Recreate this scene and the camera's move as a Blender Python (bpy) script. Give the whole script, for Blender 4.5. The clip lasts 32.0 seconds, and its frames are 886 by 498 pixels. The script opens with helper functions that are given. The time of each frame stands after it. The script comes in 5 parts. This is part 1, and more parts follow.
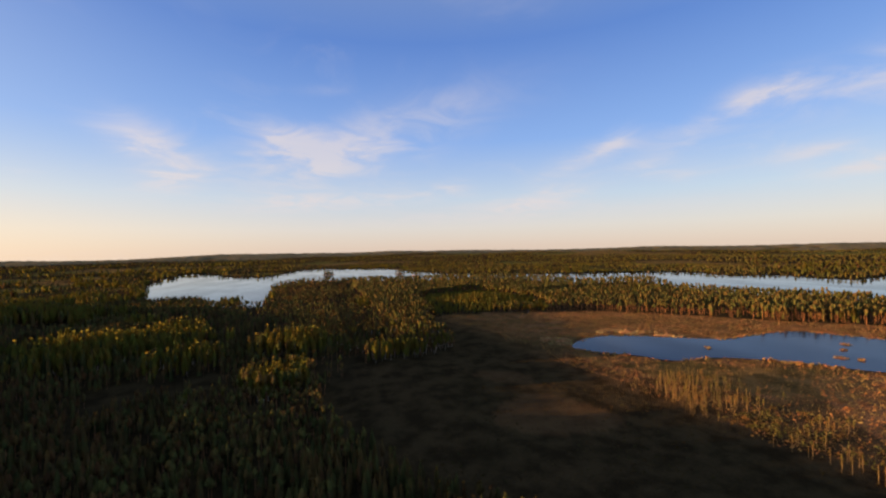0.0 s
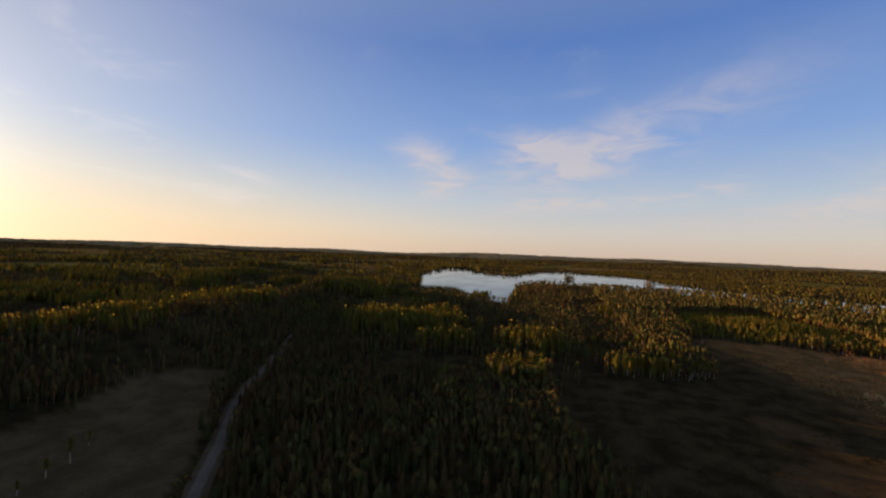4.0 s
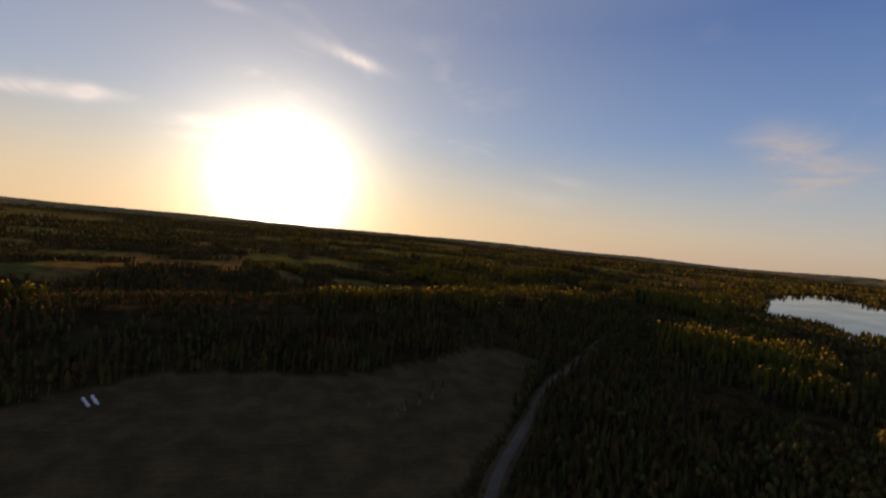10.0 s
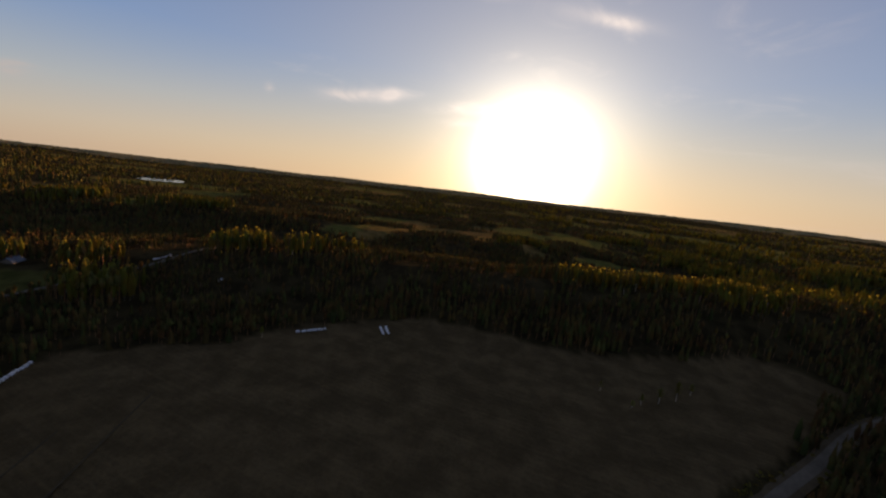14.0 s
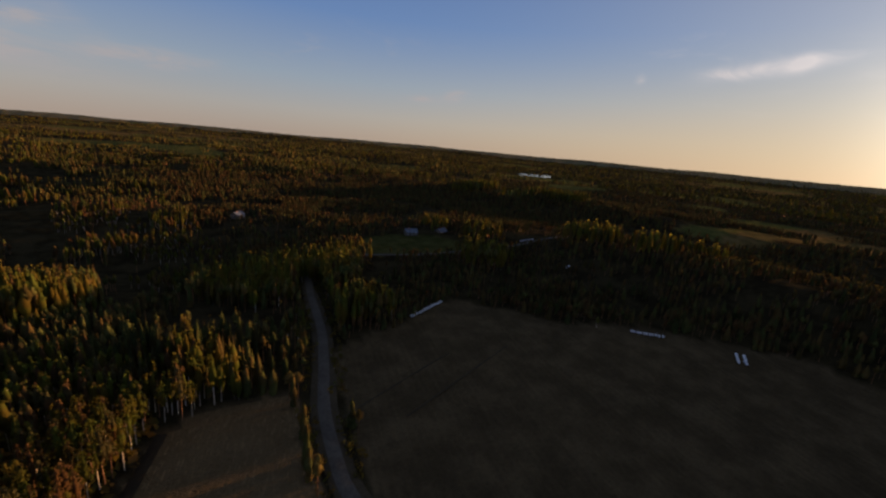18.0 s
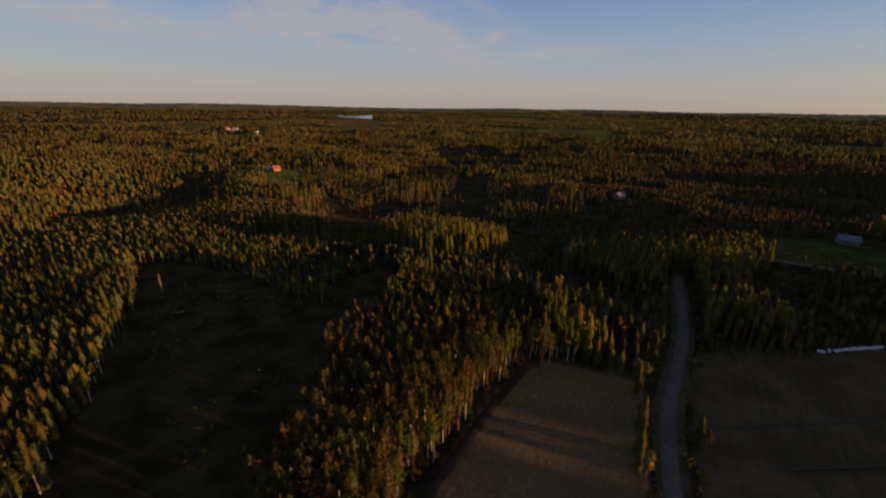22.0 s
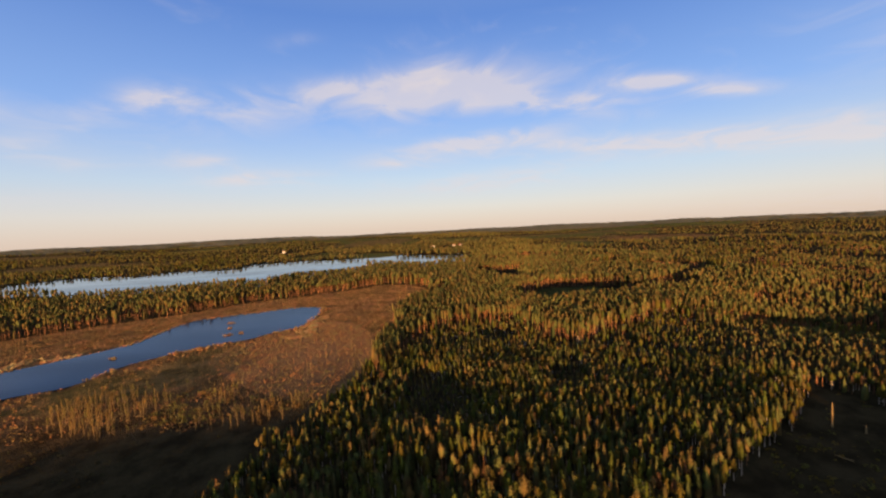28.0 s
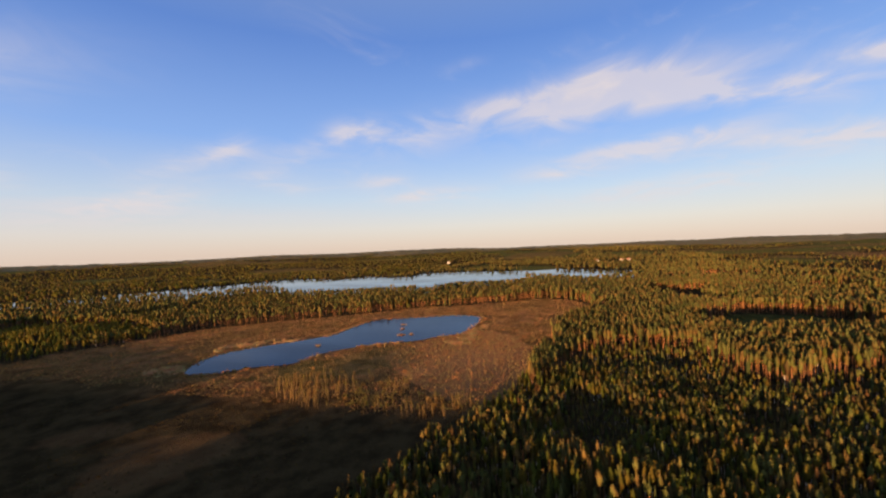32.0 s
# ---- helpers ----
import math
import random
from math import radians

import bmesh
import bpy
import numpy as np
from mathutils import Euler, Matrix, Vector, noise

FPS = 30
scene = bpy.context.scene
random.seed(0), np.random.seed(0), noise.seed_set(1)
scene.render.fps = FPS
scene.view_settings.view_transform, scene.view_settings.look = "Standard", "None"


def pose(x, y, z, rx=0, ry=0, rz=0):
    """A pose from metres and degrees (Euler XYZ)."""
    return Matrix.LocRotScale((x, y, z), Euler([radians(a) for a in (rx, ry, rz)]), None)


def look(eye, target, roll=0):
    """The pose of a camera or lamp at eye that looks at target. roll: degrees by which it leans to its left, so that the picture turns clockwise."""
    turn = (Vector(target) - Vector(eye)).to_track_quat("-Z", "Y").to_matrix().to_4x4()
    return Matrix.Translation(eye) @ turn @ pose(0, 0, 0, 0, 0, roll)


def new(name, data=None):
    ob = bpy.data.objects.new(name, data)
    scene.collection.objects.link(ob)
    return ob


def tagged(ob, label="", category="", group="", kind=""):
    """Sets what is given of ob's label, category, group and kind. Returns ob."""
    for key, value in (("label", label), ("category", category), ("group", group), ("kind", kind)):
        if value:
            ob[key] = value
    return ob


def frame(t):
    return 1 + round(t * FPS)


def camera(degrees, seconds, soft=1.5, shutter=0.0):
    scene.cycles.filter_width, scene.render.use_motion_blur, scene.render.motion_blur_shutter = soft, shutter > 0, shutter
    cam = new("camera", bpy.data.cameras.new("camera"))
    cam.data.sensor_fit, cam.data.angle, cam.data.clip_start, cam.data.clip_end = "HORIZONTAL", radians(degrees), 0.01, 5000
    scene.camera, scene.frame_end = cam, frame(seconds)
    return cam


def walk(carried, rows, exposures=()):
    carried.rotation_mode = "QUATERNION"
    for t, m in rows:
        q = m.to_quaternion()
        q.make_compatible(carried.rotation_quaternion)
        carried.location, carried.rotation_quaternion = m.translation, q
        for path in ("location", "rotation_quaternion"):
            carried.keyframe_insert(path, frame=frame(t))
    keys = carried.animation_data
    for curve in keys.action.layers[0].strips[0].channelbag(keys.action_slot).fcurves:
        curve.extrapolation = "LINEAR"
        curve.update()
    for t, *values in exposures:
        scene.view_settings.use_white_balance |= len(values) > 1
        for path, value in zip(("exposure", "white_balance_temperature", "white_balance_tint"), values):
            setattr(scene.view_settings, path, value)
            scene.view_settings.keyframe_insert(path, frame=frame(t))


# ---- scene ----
cam = camera(94.9, 32.0, soft=2.4)
# seconds, place, yaw, pitch, roll: a drone turning once round where it hovers
PATH = [
    (0.0, -0.49, -0.75, 69.80, -17.38, -0.03, 1.16),
    (0.5, -0.68, -1.16, 69.82, -11.85, 0.11, 0.65),
    (1.0, -0.88, -1.58, 69.84, -5.94, 0.20, 0.06),
    (1.5, -1.06, -1.99, 69.85, -0.26, 0.29, -0.54),
    (2.0, -1.23, -2.39, 69.85, 4.27, 0.29, -0.99),
    (2.5, -1.35, -2.77, 69.83, 7.22, 0.30, -1.24),
    (3.0, -1.44, -3.10, 69.81, 9.96, 0.22, -1.61),
    (3.5, -1.49, -3.33, 69.80, 12.79, 0.21, -1.84),
    (5.5, -1.47, -3.89, 69.83, 25.14, -0.00, -3.09),
    (6.0, -1.44, -4.06, 69.85, 28.39, -0.13, -3.33),
    (6.5, -1.37, -4.28, 69.86, 31.80, -0.27, -3.62),
    (7.0, -1.25, -4.54, 69.88, 35.60, -0.46, -4.00),
    (7.5, -1.08, -4.81, 69.90, 39.72, -0.65, -4.29),
    (8.0, -0.88, -5.07, 69.92, 43.65, -0.91, -4.66),
    (8.5, -0.64, -5.31, 69.94, 47.24, -1.13, -4.83),
    (9.0, -0.39, -5.50, 69.96, 50.73, -1.39, -5.05),
    (9.5, -0.14, -5.64, 69.98, 54.44, -1.65, -5.27),
    (10.0, 0.11, -5.75, 70.01, 57.88, -1.89, -5.46),
    (10.5, 0.36, -5.82, 70.04, 61.37, -2.13, -5.54),
    (11.0, 0.61, -5.87, 70.07, 65.01, -2.42, -5.76),
    (11.5, 0.85, -5.91, 70.11, 68.87, -2.69, -5.95),
    (12.0, 1.08, -5.93, 70.15, 72.60, -3.40, -6.15),
    (12.5, 1.30, -5.94, 70.18, 76.01, -4.88, -6.07),
    (13.0, 1.53, -5.93, 70.19, 79.87, -6.22, -6.23),
    (13.5, 1.77, -5.90, 70.16, 85.16, -7.48, -6.43),
    (14.0, 1.99, -5.85, 70.12, 91.48, -8.68, -6.48),
    (14.5, 2.18, -5.77, 70.08, 97.81, -9.75, -6.57),
    (16.5, 2.81, -5.37, 69.97, 121.92, -12.86, -5.94),
    (17.0, 2.90, -5.30, 69.95, 127.36, -13.45, -5.64),
    (17.5, 2.96, -5.23, 69.94, 132.82, -13.83, -5.46),
    (18.0, 3.06, -5.13, 69.95, 138.50, -14.30, -5.02),
    (18.5, 3.19, -4.99, 69.98, 144.51, -14.64, -4.55),
    (19.0, 3.32, -4.81, 70.05, 150.83, -15.07, -4.15),
    (19.5, 3.44, -4.60, 70.15, 156.96, -16.50, -3.60),
    (20.0, 3.55, -4.36, 70.21, 163.38, -18.96, -3.12),
    (20.5, 3.66, -4.12, 70.24, 169.65, -20.96, -2.66),
    (21.0, 3.74, -3.87, 70.22, 175.98, -22.32, -2.00),
    (21.5, 3.77, -3.61, 70.16, 182.31, -22.03, -1.36),
    (22.0, 3.76, -3.37, 70.07, 188.61, -19.47, -0.86),
    (22.5, 3.72, -3.15, 70.00, 195.18, -16.99, -0.38),
    (23.0, 3.67, -2.94, 69.99, 202.06, -15.09, 0.08),
    (23.5, 3.59, -2.74, 70.06, 209.74, -13.50, 0.82),
    (24.0, 3.47, -2.53, 70.20, 217.55, -12.20, 1.35),
    (24.5, 3.29, -2.33, 70.39, 225.25, -10.97, 1.76),
    (25.0, 3.04, -2.17, 70.61, 232.71, -9.14, 2.10),
    (25.5, 2.71, -2.09, 70.82, 239.98, -7.56, 2.44),
    (26.0, 2.28, -2.12, 71.03, 247.26, -6.27, 2.68),
    (26.5, 1.76, -2.26, 71.22, 254.60, -5.11, 2.97),
    (28.5, -0.69, -3.24, 71.89, 271.98, -2.53, 2.81),
    (29.0, -1.26, -3.46, 72.03, 272.43, -2.23, 3.02),
    (29.5, -1.77, -3.66, 72.13, 272.88, -2.02, 3.01),
    (30.0, -2.19, -3.82, 72.20, 273.75, -1.79, 2.99),
    (30.5, -2.53, -3.94, 72.25, 277.04, -1.41, 2.93),
    (31.0, -2.78, -4.04, 72.27, 281.88, -1.06, 2.71),
    (31.5, -2.98, -4.11, 72.28, 286.97, -0.58, 2.67),
    (32.0, -3.14, -4.19, 72.29, 292.32, -0.30, 2.29),
]
EXPOSURES = [(0.0, 1.65, 6500, 10), (3.0, 1.5, 6600, 10), (6.0, 1.15, 6900, 11), (9.0, 0.98, 7000, 11), (13.0, 0.95, 7000, 11), (15.0, 0.9, 6900, 11), (17.0, 0.7, 6500, 10), (19.0, 0.75, 6300, 10), (21.0, 0.68, 6150, 10), (23.0, 1.05, 6120, 10), (26.0, 1.58, 6400, 10.5), (32.0, 1.65, 6500, 11)]
walk(cam, [(t, pose(x, y, z, 90 + pitch, roll, yaw)) for t, x, y, z, yaw, pitch, roll in PATH], EXPOSURES)

# ---- world, sun ----
SUN_YAW, SUN_UP = 79.7, 4.5
SKY_HAZE, SKY_CLEAR, SKY_CLOUD = 0.3, 0.02, 0.32
SUN_DIR = Vector((-math.sin(radians(SUN_YAW)) * math.cos(radians(SUN_UP)), math.cos(radians(SUN_YAW)) * math.cos(radians(SUN_UP)), math.sin(radians(SUN_UP))))
world = bpy.data.worlds.new("evening_sky")
scene.world = world
world.use_nodes = True


class Nodes:
    """Short hand for building a node tree."""

    def __init__(self, tree):
        self.tree = tree

    def add(self, kind, ins=None, **attrs):
        n = self.tree.nodes.new(kind)
        for k, v in attrs.items():
            setattr(n, k, v)
        for k, v in (ins or {}).items():
            self.put(n.inputs[k], v)
        return n

    def put(self, socket, v):
        if isinstance(v, bpy.types.NodeSocket):
            self.tree.links.new(v, socket)
        elif isinstance(v, bpy.types.Node):
            self.tree.links.new(v.outputs[0], socket)
        else:
            socket.default_value = v

    def math(self, op, a, b=0.0, c=0.0, clamp=False):
        return self.add("ShaderNodeMath", {0: a, 1: b, 2: c}, operation=op, use_clamp=clamp).outputs[0]

    def vec(self, op, a, b=(0, 0, 0)):
        n = self.add("ShaderNodeVectorMath", {0: a, 1: b}, operation=op)
        return n.outputs["Value"] if op in ("DOT_PRODUCT", "LENGTH") else n.outputs[0]

    def ramp(self, v, lo, hi, a=0.0, b=1.0):
        return self.add("ShaderNodeMapRange", {0: v, 1: lo, 2: hi, 3: a, 4: b}, interpolation_type="SMOOTHSTEP").outputs[0]

    def noise(self, v, scale, detail=4.0, rough=0.55, distort=0.0):
        return self.add("ShaderNodeTexNoise", {"Vector": v, "Scale": scale, "Detail": detail, "Roughness": rough, "Distortion": distort}).outputs[0]

    def mix(self, f, a, b, blend="MIX"):
        n = self.add("ShaderNodeMix", data_type="RGBA", blend_type=blend)
        self.put(n.inputs[0], f), self.put(n.inputs[6], a), self.put(n.inputs[7], b)
        return n.outputs[2]


# cloud wisps: bearing, height, half length, half width, slant in degrees, thickness
CLOUDS_NORTH = [
    (18.0, 12.7, 3.2, 1.63, -23, 0.95),
    (16.6, 8.9, 3.0, 1.39, 13, 0.95),
    (3.0, 14.2, 4.0, 1.79, 3, 0.90),
    (359.1, 12.1, 8.1, 2.54, 10, 0.68),
    (348.7, 16.1, 10.9, 2.55, 20, 0.62),
    (356.3, 6.8, 8.7, 0.96, 2, 0.65),
    (3.4, 6.4, 4.1, 0.78, 5, 0.60),
    (347.0, 7.6, 4.5, 0.75, 4, 0.45),
    (341.2, 8.4, 2.1, 0.83, -1, 0.60),
    (21.5, 12.9, 1.8, 0.73, -17, 0.40),
    (335.2, 4.5, 21.7, 0.91, 1, 0.40),
    (359.0, 20.7, 2.0, 0.46, 4, 0.30),
]
CLOUDS_NORTH_EAST = [
    (327.7, 6.9, 4.4, 1.33, 12, 0.70),
    (333.7, 5.9, 4.5, 0.75, 3, 0.40),
    (322.6, 11.7, 4.8, 0.92, 16, 0.75),
    (319.0, 13.7, 0.8, 1.52, -64, 0.60),
    (315.2, 10.0, 3.0, 1.22, 10, 0.45),
    (310.0, 14.0, 5.0, 0.83, 14, 0.35),
    (302.9, 15.9, 2.8, 1.18, 5, 0.80),
    (306.9, 14.1, 3.2, 0.87, 16, 0.40),
    (295.6, 7.3, 2.3, 0.61, 5, 0.70),
    (300.3, 9.3, 2.6, 0.70, 9, 0.40),
    (310.5, 8.6, 2.3, 0.79, 5, 0.30),
]
CLOUDS_EAST = [
    (303.8, 15.9, 2.7, 1.14, 3, 0.75),
    (293.1, 15.8, 6.1, 1.80, 14, 0.80),
    (284.7, 18.6, 4.7, 0.97, 8, 0.60),
    (273.7, 17.7, 7.1, 2.39, 15, 0.75),
    (263.4, 18.8, 7.9, 1.73, -2, 0.75),
    (254.8, 15.9, 8.1, 0.95, -15, 0.40),
    (242.1, 16.0, 3.1, 0.52, -8, 0.60),
    (234.5, 13.7, 2.0, 0.58, -11, 0.40),
    (265.2, 11.1, 7.3, 0.92, 2, 0.75),
    (293.9, 7.3, 6.2, 0.96, 2, 0.60),
    (301.3, 9.5, 3.4, 0.57, 0, 0.40),
    (275.6, 9.2, 5.2, 0.67, -2, 0.40),
    (265.4, 5.9, 11.2, 1.02, 1, 0.40),
    (288.6, 23.9, 1.8, 0.52, 9, 0.30),
]
CLOUDS_SOUTH_EAST = [
    (270.7, 17.8, 9.6, 1.96, -1, 0.50),
    (258.5, 16.5, 7.4, 1.23, -10, 0.50),
    (242.5, 16.2, 3.5, 0.72, -8, 0.90),
    (235.1, 13.9, 3.2, 0.54, -11, 0.80),
    (249.6, 15.1, 5.8, 0.71, -6, 0.55),
    (263.1, 11.9, 8.0, 0.79, 4, 0.75),
    (274.4, 9.3, 4.5, 0.50, 3, 0.60),
    (252.6, 10.2, 2.9, 0.54, -5, 0.85),
    (242.9, 9.3, 9.2, 0.83, -4, 0.80),
    (226.8, 8.0, 13.6, 1.06, -5, 0.70),
    (260.0, 6.4, 7.4, 1.04, 4, 0.35),
    (219.6, 1.0, 21.0, 1.02, -1, 0.30),
]
CLOUDS_SOUTH = [
    (205.6, 7.8, 2.2, 0.83, -5, 0.70),
    (212.1, 8.7, 1.8, 0.73, -5, 0.60),
    (203.9, 11.3, 8.9, 2.06, -11, 0.55),
    (194.0, 9.0, 9.2, 2.35, -13, 0.60),
    (188.2, 6.5, 2.6, 0.57, -22, 0.60),
    (206.9, 13.7, 2.4, 0.50, 1, 0.50),
]
CLOUDS_SOUTH_WEST = [
    (211.4, 12.8, 8.4, 2.18, -19, 0.50),
    (225.6, 8.1, 12.2, 1.13, -2, 0.65),
    (203.8, 9.7, 11.1, 2.23, -7, 0.55),
    (205.6, 7.7, 2.4, 0.87, -4, 0.60),
    (188.9, 7.7, 5.2, 1.28, -26, 0.60),
    (183.1, 10.8, 4.6, 0.77, -26, 0.50),
    (182.2, 8.1, 1.5, 0.44, -2, 0.60),
    (172.6, 6.4, 4.5, 0.74, 3, 0.55),
    (185.3, 5.5, 7.4, 0.92, -9, 0.40),
]
CLOUDS_WEST = [
    (191.9, 8.4, 4.9, 1.82, -3, 0.45),
    (187.4, 6.5, 2.2, 0.64, -22, 0.55),
    (175.4, 6.5, 2.6, 0.50, 6, 0.55),
    (170.1, 6.1, 2.4, 0.51, 8, 0.60),
    (182.3, 8.2, 1.1, 0.35, 2, 0.50),
    (137.7, 6.3, 1.1, 0.48, 23, 0.80),
    (140.7, 5.7, 2.5, 0.34, 4, 0.50),
    (114.8, 9.6, 0.4, 0.40, 1, 0.70),
    (106.5, 10.2, 1.9, 0.41, -4, 0.60),
    (194.8, 5.2, 3.9, 0.85, -1, 0.30),
]
CLOUDS_SUNWARD = [
    (102.5, 10.7, 3.7, 0.57, 9, 0.80),
    (99.8, 11.2, 0.9, 0.57, 18, 0.80),
    (137.3, 6.4, 1.1, 0.47, 6, 0.60),
    (141.5, 5.7, 1.1, 0.34, 7, 0.50),
    (87.1, 10.7, 3.8, 0.55, 4, 0.60),
    (89.9, 8.7, 2.5, 0.46, 3, 0.40),
]
CLOUDS_SUNSET = [
    (72.9, 21.7, 4.0, 0.56, -13, 0.3),
    (70.3, 21.2, 1.5, 0.56, -11, 0.25),
    (87.7, 23.7, 2.1, 0.42, 1, 0.30),
    (41.1, 8.6, 1.8, 0.47, -7, 0.27),
    (42.4, 5.7, 2.2, 0.49, -3, 0.30),
    (90.3, 10.8, 2.9, 0.63, 8, 0.30),
]
CLOUDS_SUNSET_NORTH = [
    (70.7, 21.3, 2.6, 0.61, -8, 0.25),
    (73.2, 21.7, 1.7, 0.48, -4, 0.2),
    (42.6, 5.7, 2.9, 0.59, 2, 0.30),
    (41.9, 8.6, 3.2, 0.74, -13, 0.21),
    (45.5, 6.6, 4.2, 0.58, 0, 0.18),
]


def build_sky():
    tree = world.node_tree
    tree.nodes.clear()
    N = Nodes(tree)
    sky = N.add("ShaderNodeTexSky", sky_type="NISHITA", sun_disc=False, sun_elevation=radians(SUN_UP), sun_rotation=radians(-SUN_YAW), altitude=100.0, air_density=1.0, dust_density=0.6, ozone_density=3.0)
    d = N.vec("NORMALIZE", N.add("ShaderNodeTexCoord").outputs["Generated"])
    sep = N.add("ShaderNodeSeparateXYZ", {0: d})
    up = N.math("MAXIMUM", sep.outputs[2], 0.0)
    # evening haze: cream at the horizon, clear blue above, unseen zenith paled as fill
    haze = N.add("ShaderNodeValToRGB", {0: up})
    stops = ((0.0, (0.72, 0.575, 0.485)), (0.05, (0.7, 0.63, 0.6)), (0.12, (0.53, 0.6, 0.71)), (0.25, (0.25, 0.4, 0.76)), (0.45, (0.11, 0.22, 0.58)), (0.75, (0.28, 0.33, 0.44)), (1.0, (0.34, 0.37, 0.43)))
    for k, (at, c) in enumerate(stops):
        e = haze.color_ramp.elements[k] if k < 2 else haze.color_ramp.elements.new(at)
        e.position, e.color = at, (*c, 1)
    # wisps: each a soft streak, frayed by noise
    total = 0.0
    for bearing, height, long, wide, slant, thick in CLOUDS_NORTH + CLOUDS_NORTH_EAST + CLOUDS_EAST + CLOUDS_SOUTH_EAST + CLOUDS_SOUTH + CLOUDS_SOUTH_WEST + CLOUDS_WEST + CLOUDS_SUNWARD + CLOUDS_SUNSET + CLOUDS_SUNSET_NORTH:
        az, el, tilt = radians(bearing), radians(height), radians(slant)
        c = Vector((-math.sin(az) * math.cos(el), math.cos(az) * math.cos(el), math.sin(el)))
        e1 = Vector((math.cos(az), math.sin(az), 0))
        e2 = e1.cross(c)
        u = (e1 * math.cos(tilt) + e2 * math.sin(tilt)) / radians(long * 1.15)
        v = (e2 * math.cos(tilt) - e1 * math.sin(tilt)) / radians(wide * 1.15)
        U, V = N.vec("DOT_PRODUCT", d, tuple(u)), N.vec("DOT_PRODUCT", d, tuple(v))
        q = N.math("MULTIPLY_ADD", U, U, N.math("MULTIPLY", V, V))
        total = N.math("MULTIPLY_ADD", N.math("POWER", 0.42, q), thick, total)
    k = N.math("DIVIDE", 1.0, N.math("ADD", up, 0.12))
    flat = N.add("ShaderNodeCombineXYZ", {0: N.math("MULTIPLY", sep.outputs[0], k), 1: N.math("MULTIPLY", sep.outputs[1], k), 2: 0.0}).outputs[0]
    fray = N.noise(flat, 2.6, 8.0, 0.58, 0.9)
    soft = N.noise(flat, 0.8, 3.0, 0.5, 0.4)
    cover = N.math("MULTIPLY", total, N.math("ADD", N.ramp(fray, 0.3, 0.7, 0.2, 1.25), N.ramp(soft, 0.35, 0.7, -0.1, 0.25)), clamp=True)
    thin = N.math("MULTIPLY", N.math("MULTIPLY", N.ramp(fray, 0.5, 0.8), N.ramp(soft, 0.45, 0.65)), N.ramp(up, 0.05, 0.2, 0.0, 0.22))
    cover = N.math("ADD", N.math("MULTIPLY", cover, 0.66), thin, clamp=True)
    glow = N.math("MAXIMUM", N.vec("DOT_PRODUCT", d, tuple(SUN_DIR)), 0.0)
    base = N.vec("ADD", N.vec("MULTIPLY", haze.outputs[0], (SKY_HAZE,) * 3), N.vec("MULTIPLY", sky.outputs[0], (SKY_CLEAR,) * 3))
    warm = N.math("MULTIPLY", N.math("POWER", glow, 3.5), 0.4)
    base = N.mix(warm, base, (0.3, 0.27, 0.22, 1))
    low = N.math("MULTIPLY", N.math("MULTIPLY", N.math("POWER", glow, 2.0), 0.6), N.ramp(up, 0.0, 0.22, 1.0, 0.0))
    base = N.mix(low, base, (0.42, 0.29, 0.16, 1))
    lift = N.math("MULTIPLY_ADD", N.math("POWER", glow, 5.0), 0.35, SKY_CLOUD)
    puff = N.add("ShaderNodeVectorMath", {0: (0.8, 0.71, 0.69), 3: lift}, operation="SCALE").outputs[0]
    clouded = N.mix(cover, base, puff)
    # the bright ring of haze round the sun, lens bloom drawn in with it
    ring = N.math("ADD", N.math("MULTIPLY", N.math("POWER", glow, 330.0), 6.0), N.math("ADD", N.math("MULTIPLY", N.math("POWER", glow, 70.0), 0.6), N.math("MULTIPLY", N.math("POWER", glow, 12.0), 0.1)))
    lit = N.add("ShaderNodeVectorMath", {0: (1.0, 0.86, 0.62), 3: ring}, operation="SCALE").outputs[0]
    N.add("ShaderNodeOutputWorld", {0: N.add("ShaderNodeBackground", {0: N.vec("ADD", clouded, lit), 1: 1.0})})


build_sky()
sun = new("sun", bpy.data.lights.new("sun", "SUN"))
sun.data.energy, sun.data.angle, sun.data.color = 5.0, radians(0.6), (1.0, 0.53, 0.21)
sun.matrix_world = look(SUN_DIR * 100, (0, 0, 0))

# ---- materials ----


def material(name):
    m = bpy.data.materials.new(name)
    m.use_nodes = True
    m.node_tree.nodes.clear()
    return m, Nodes(m.node_tree)


def finish(N, shader):
    N.add("ShaderNodeOutputMaterial", {0: shader})


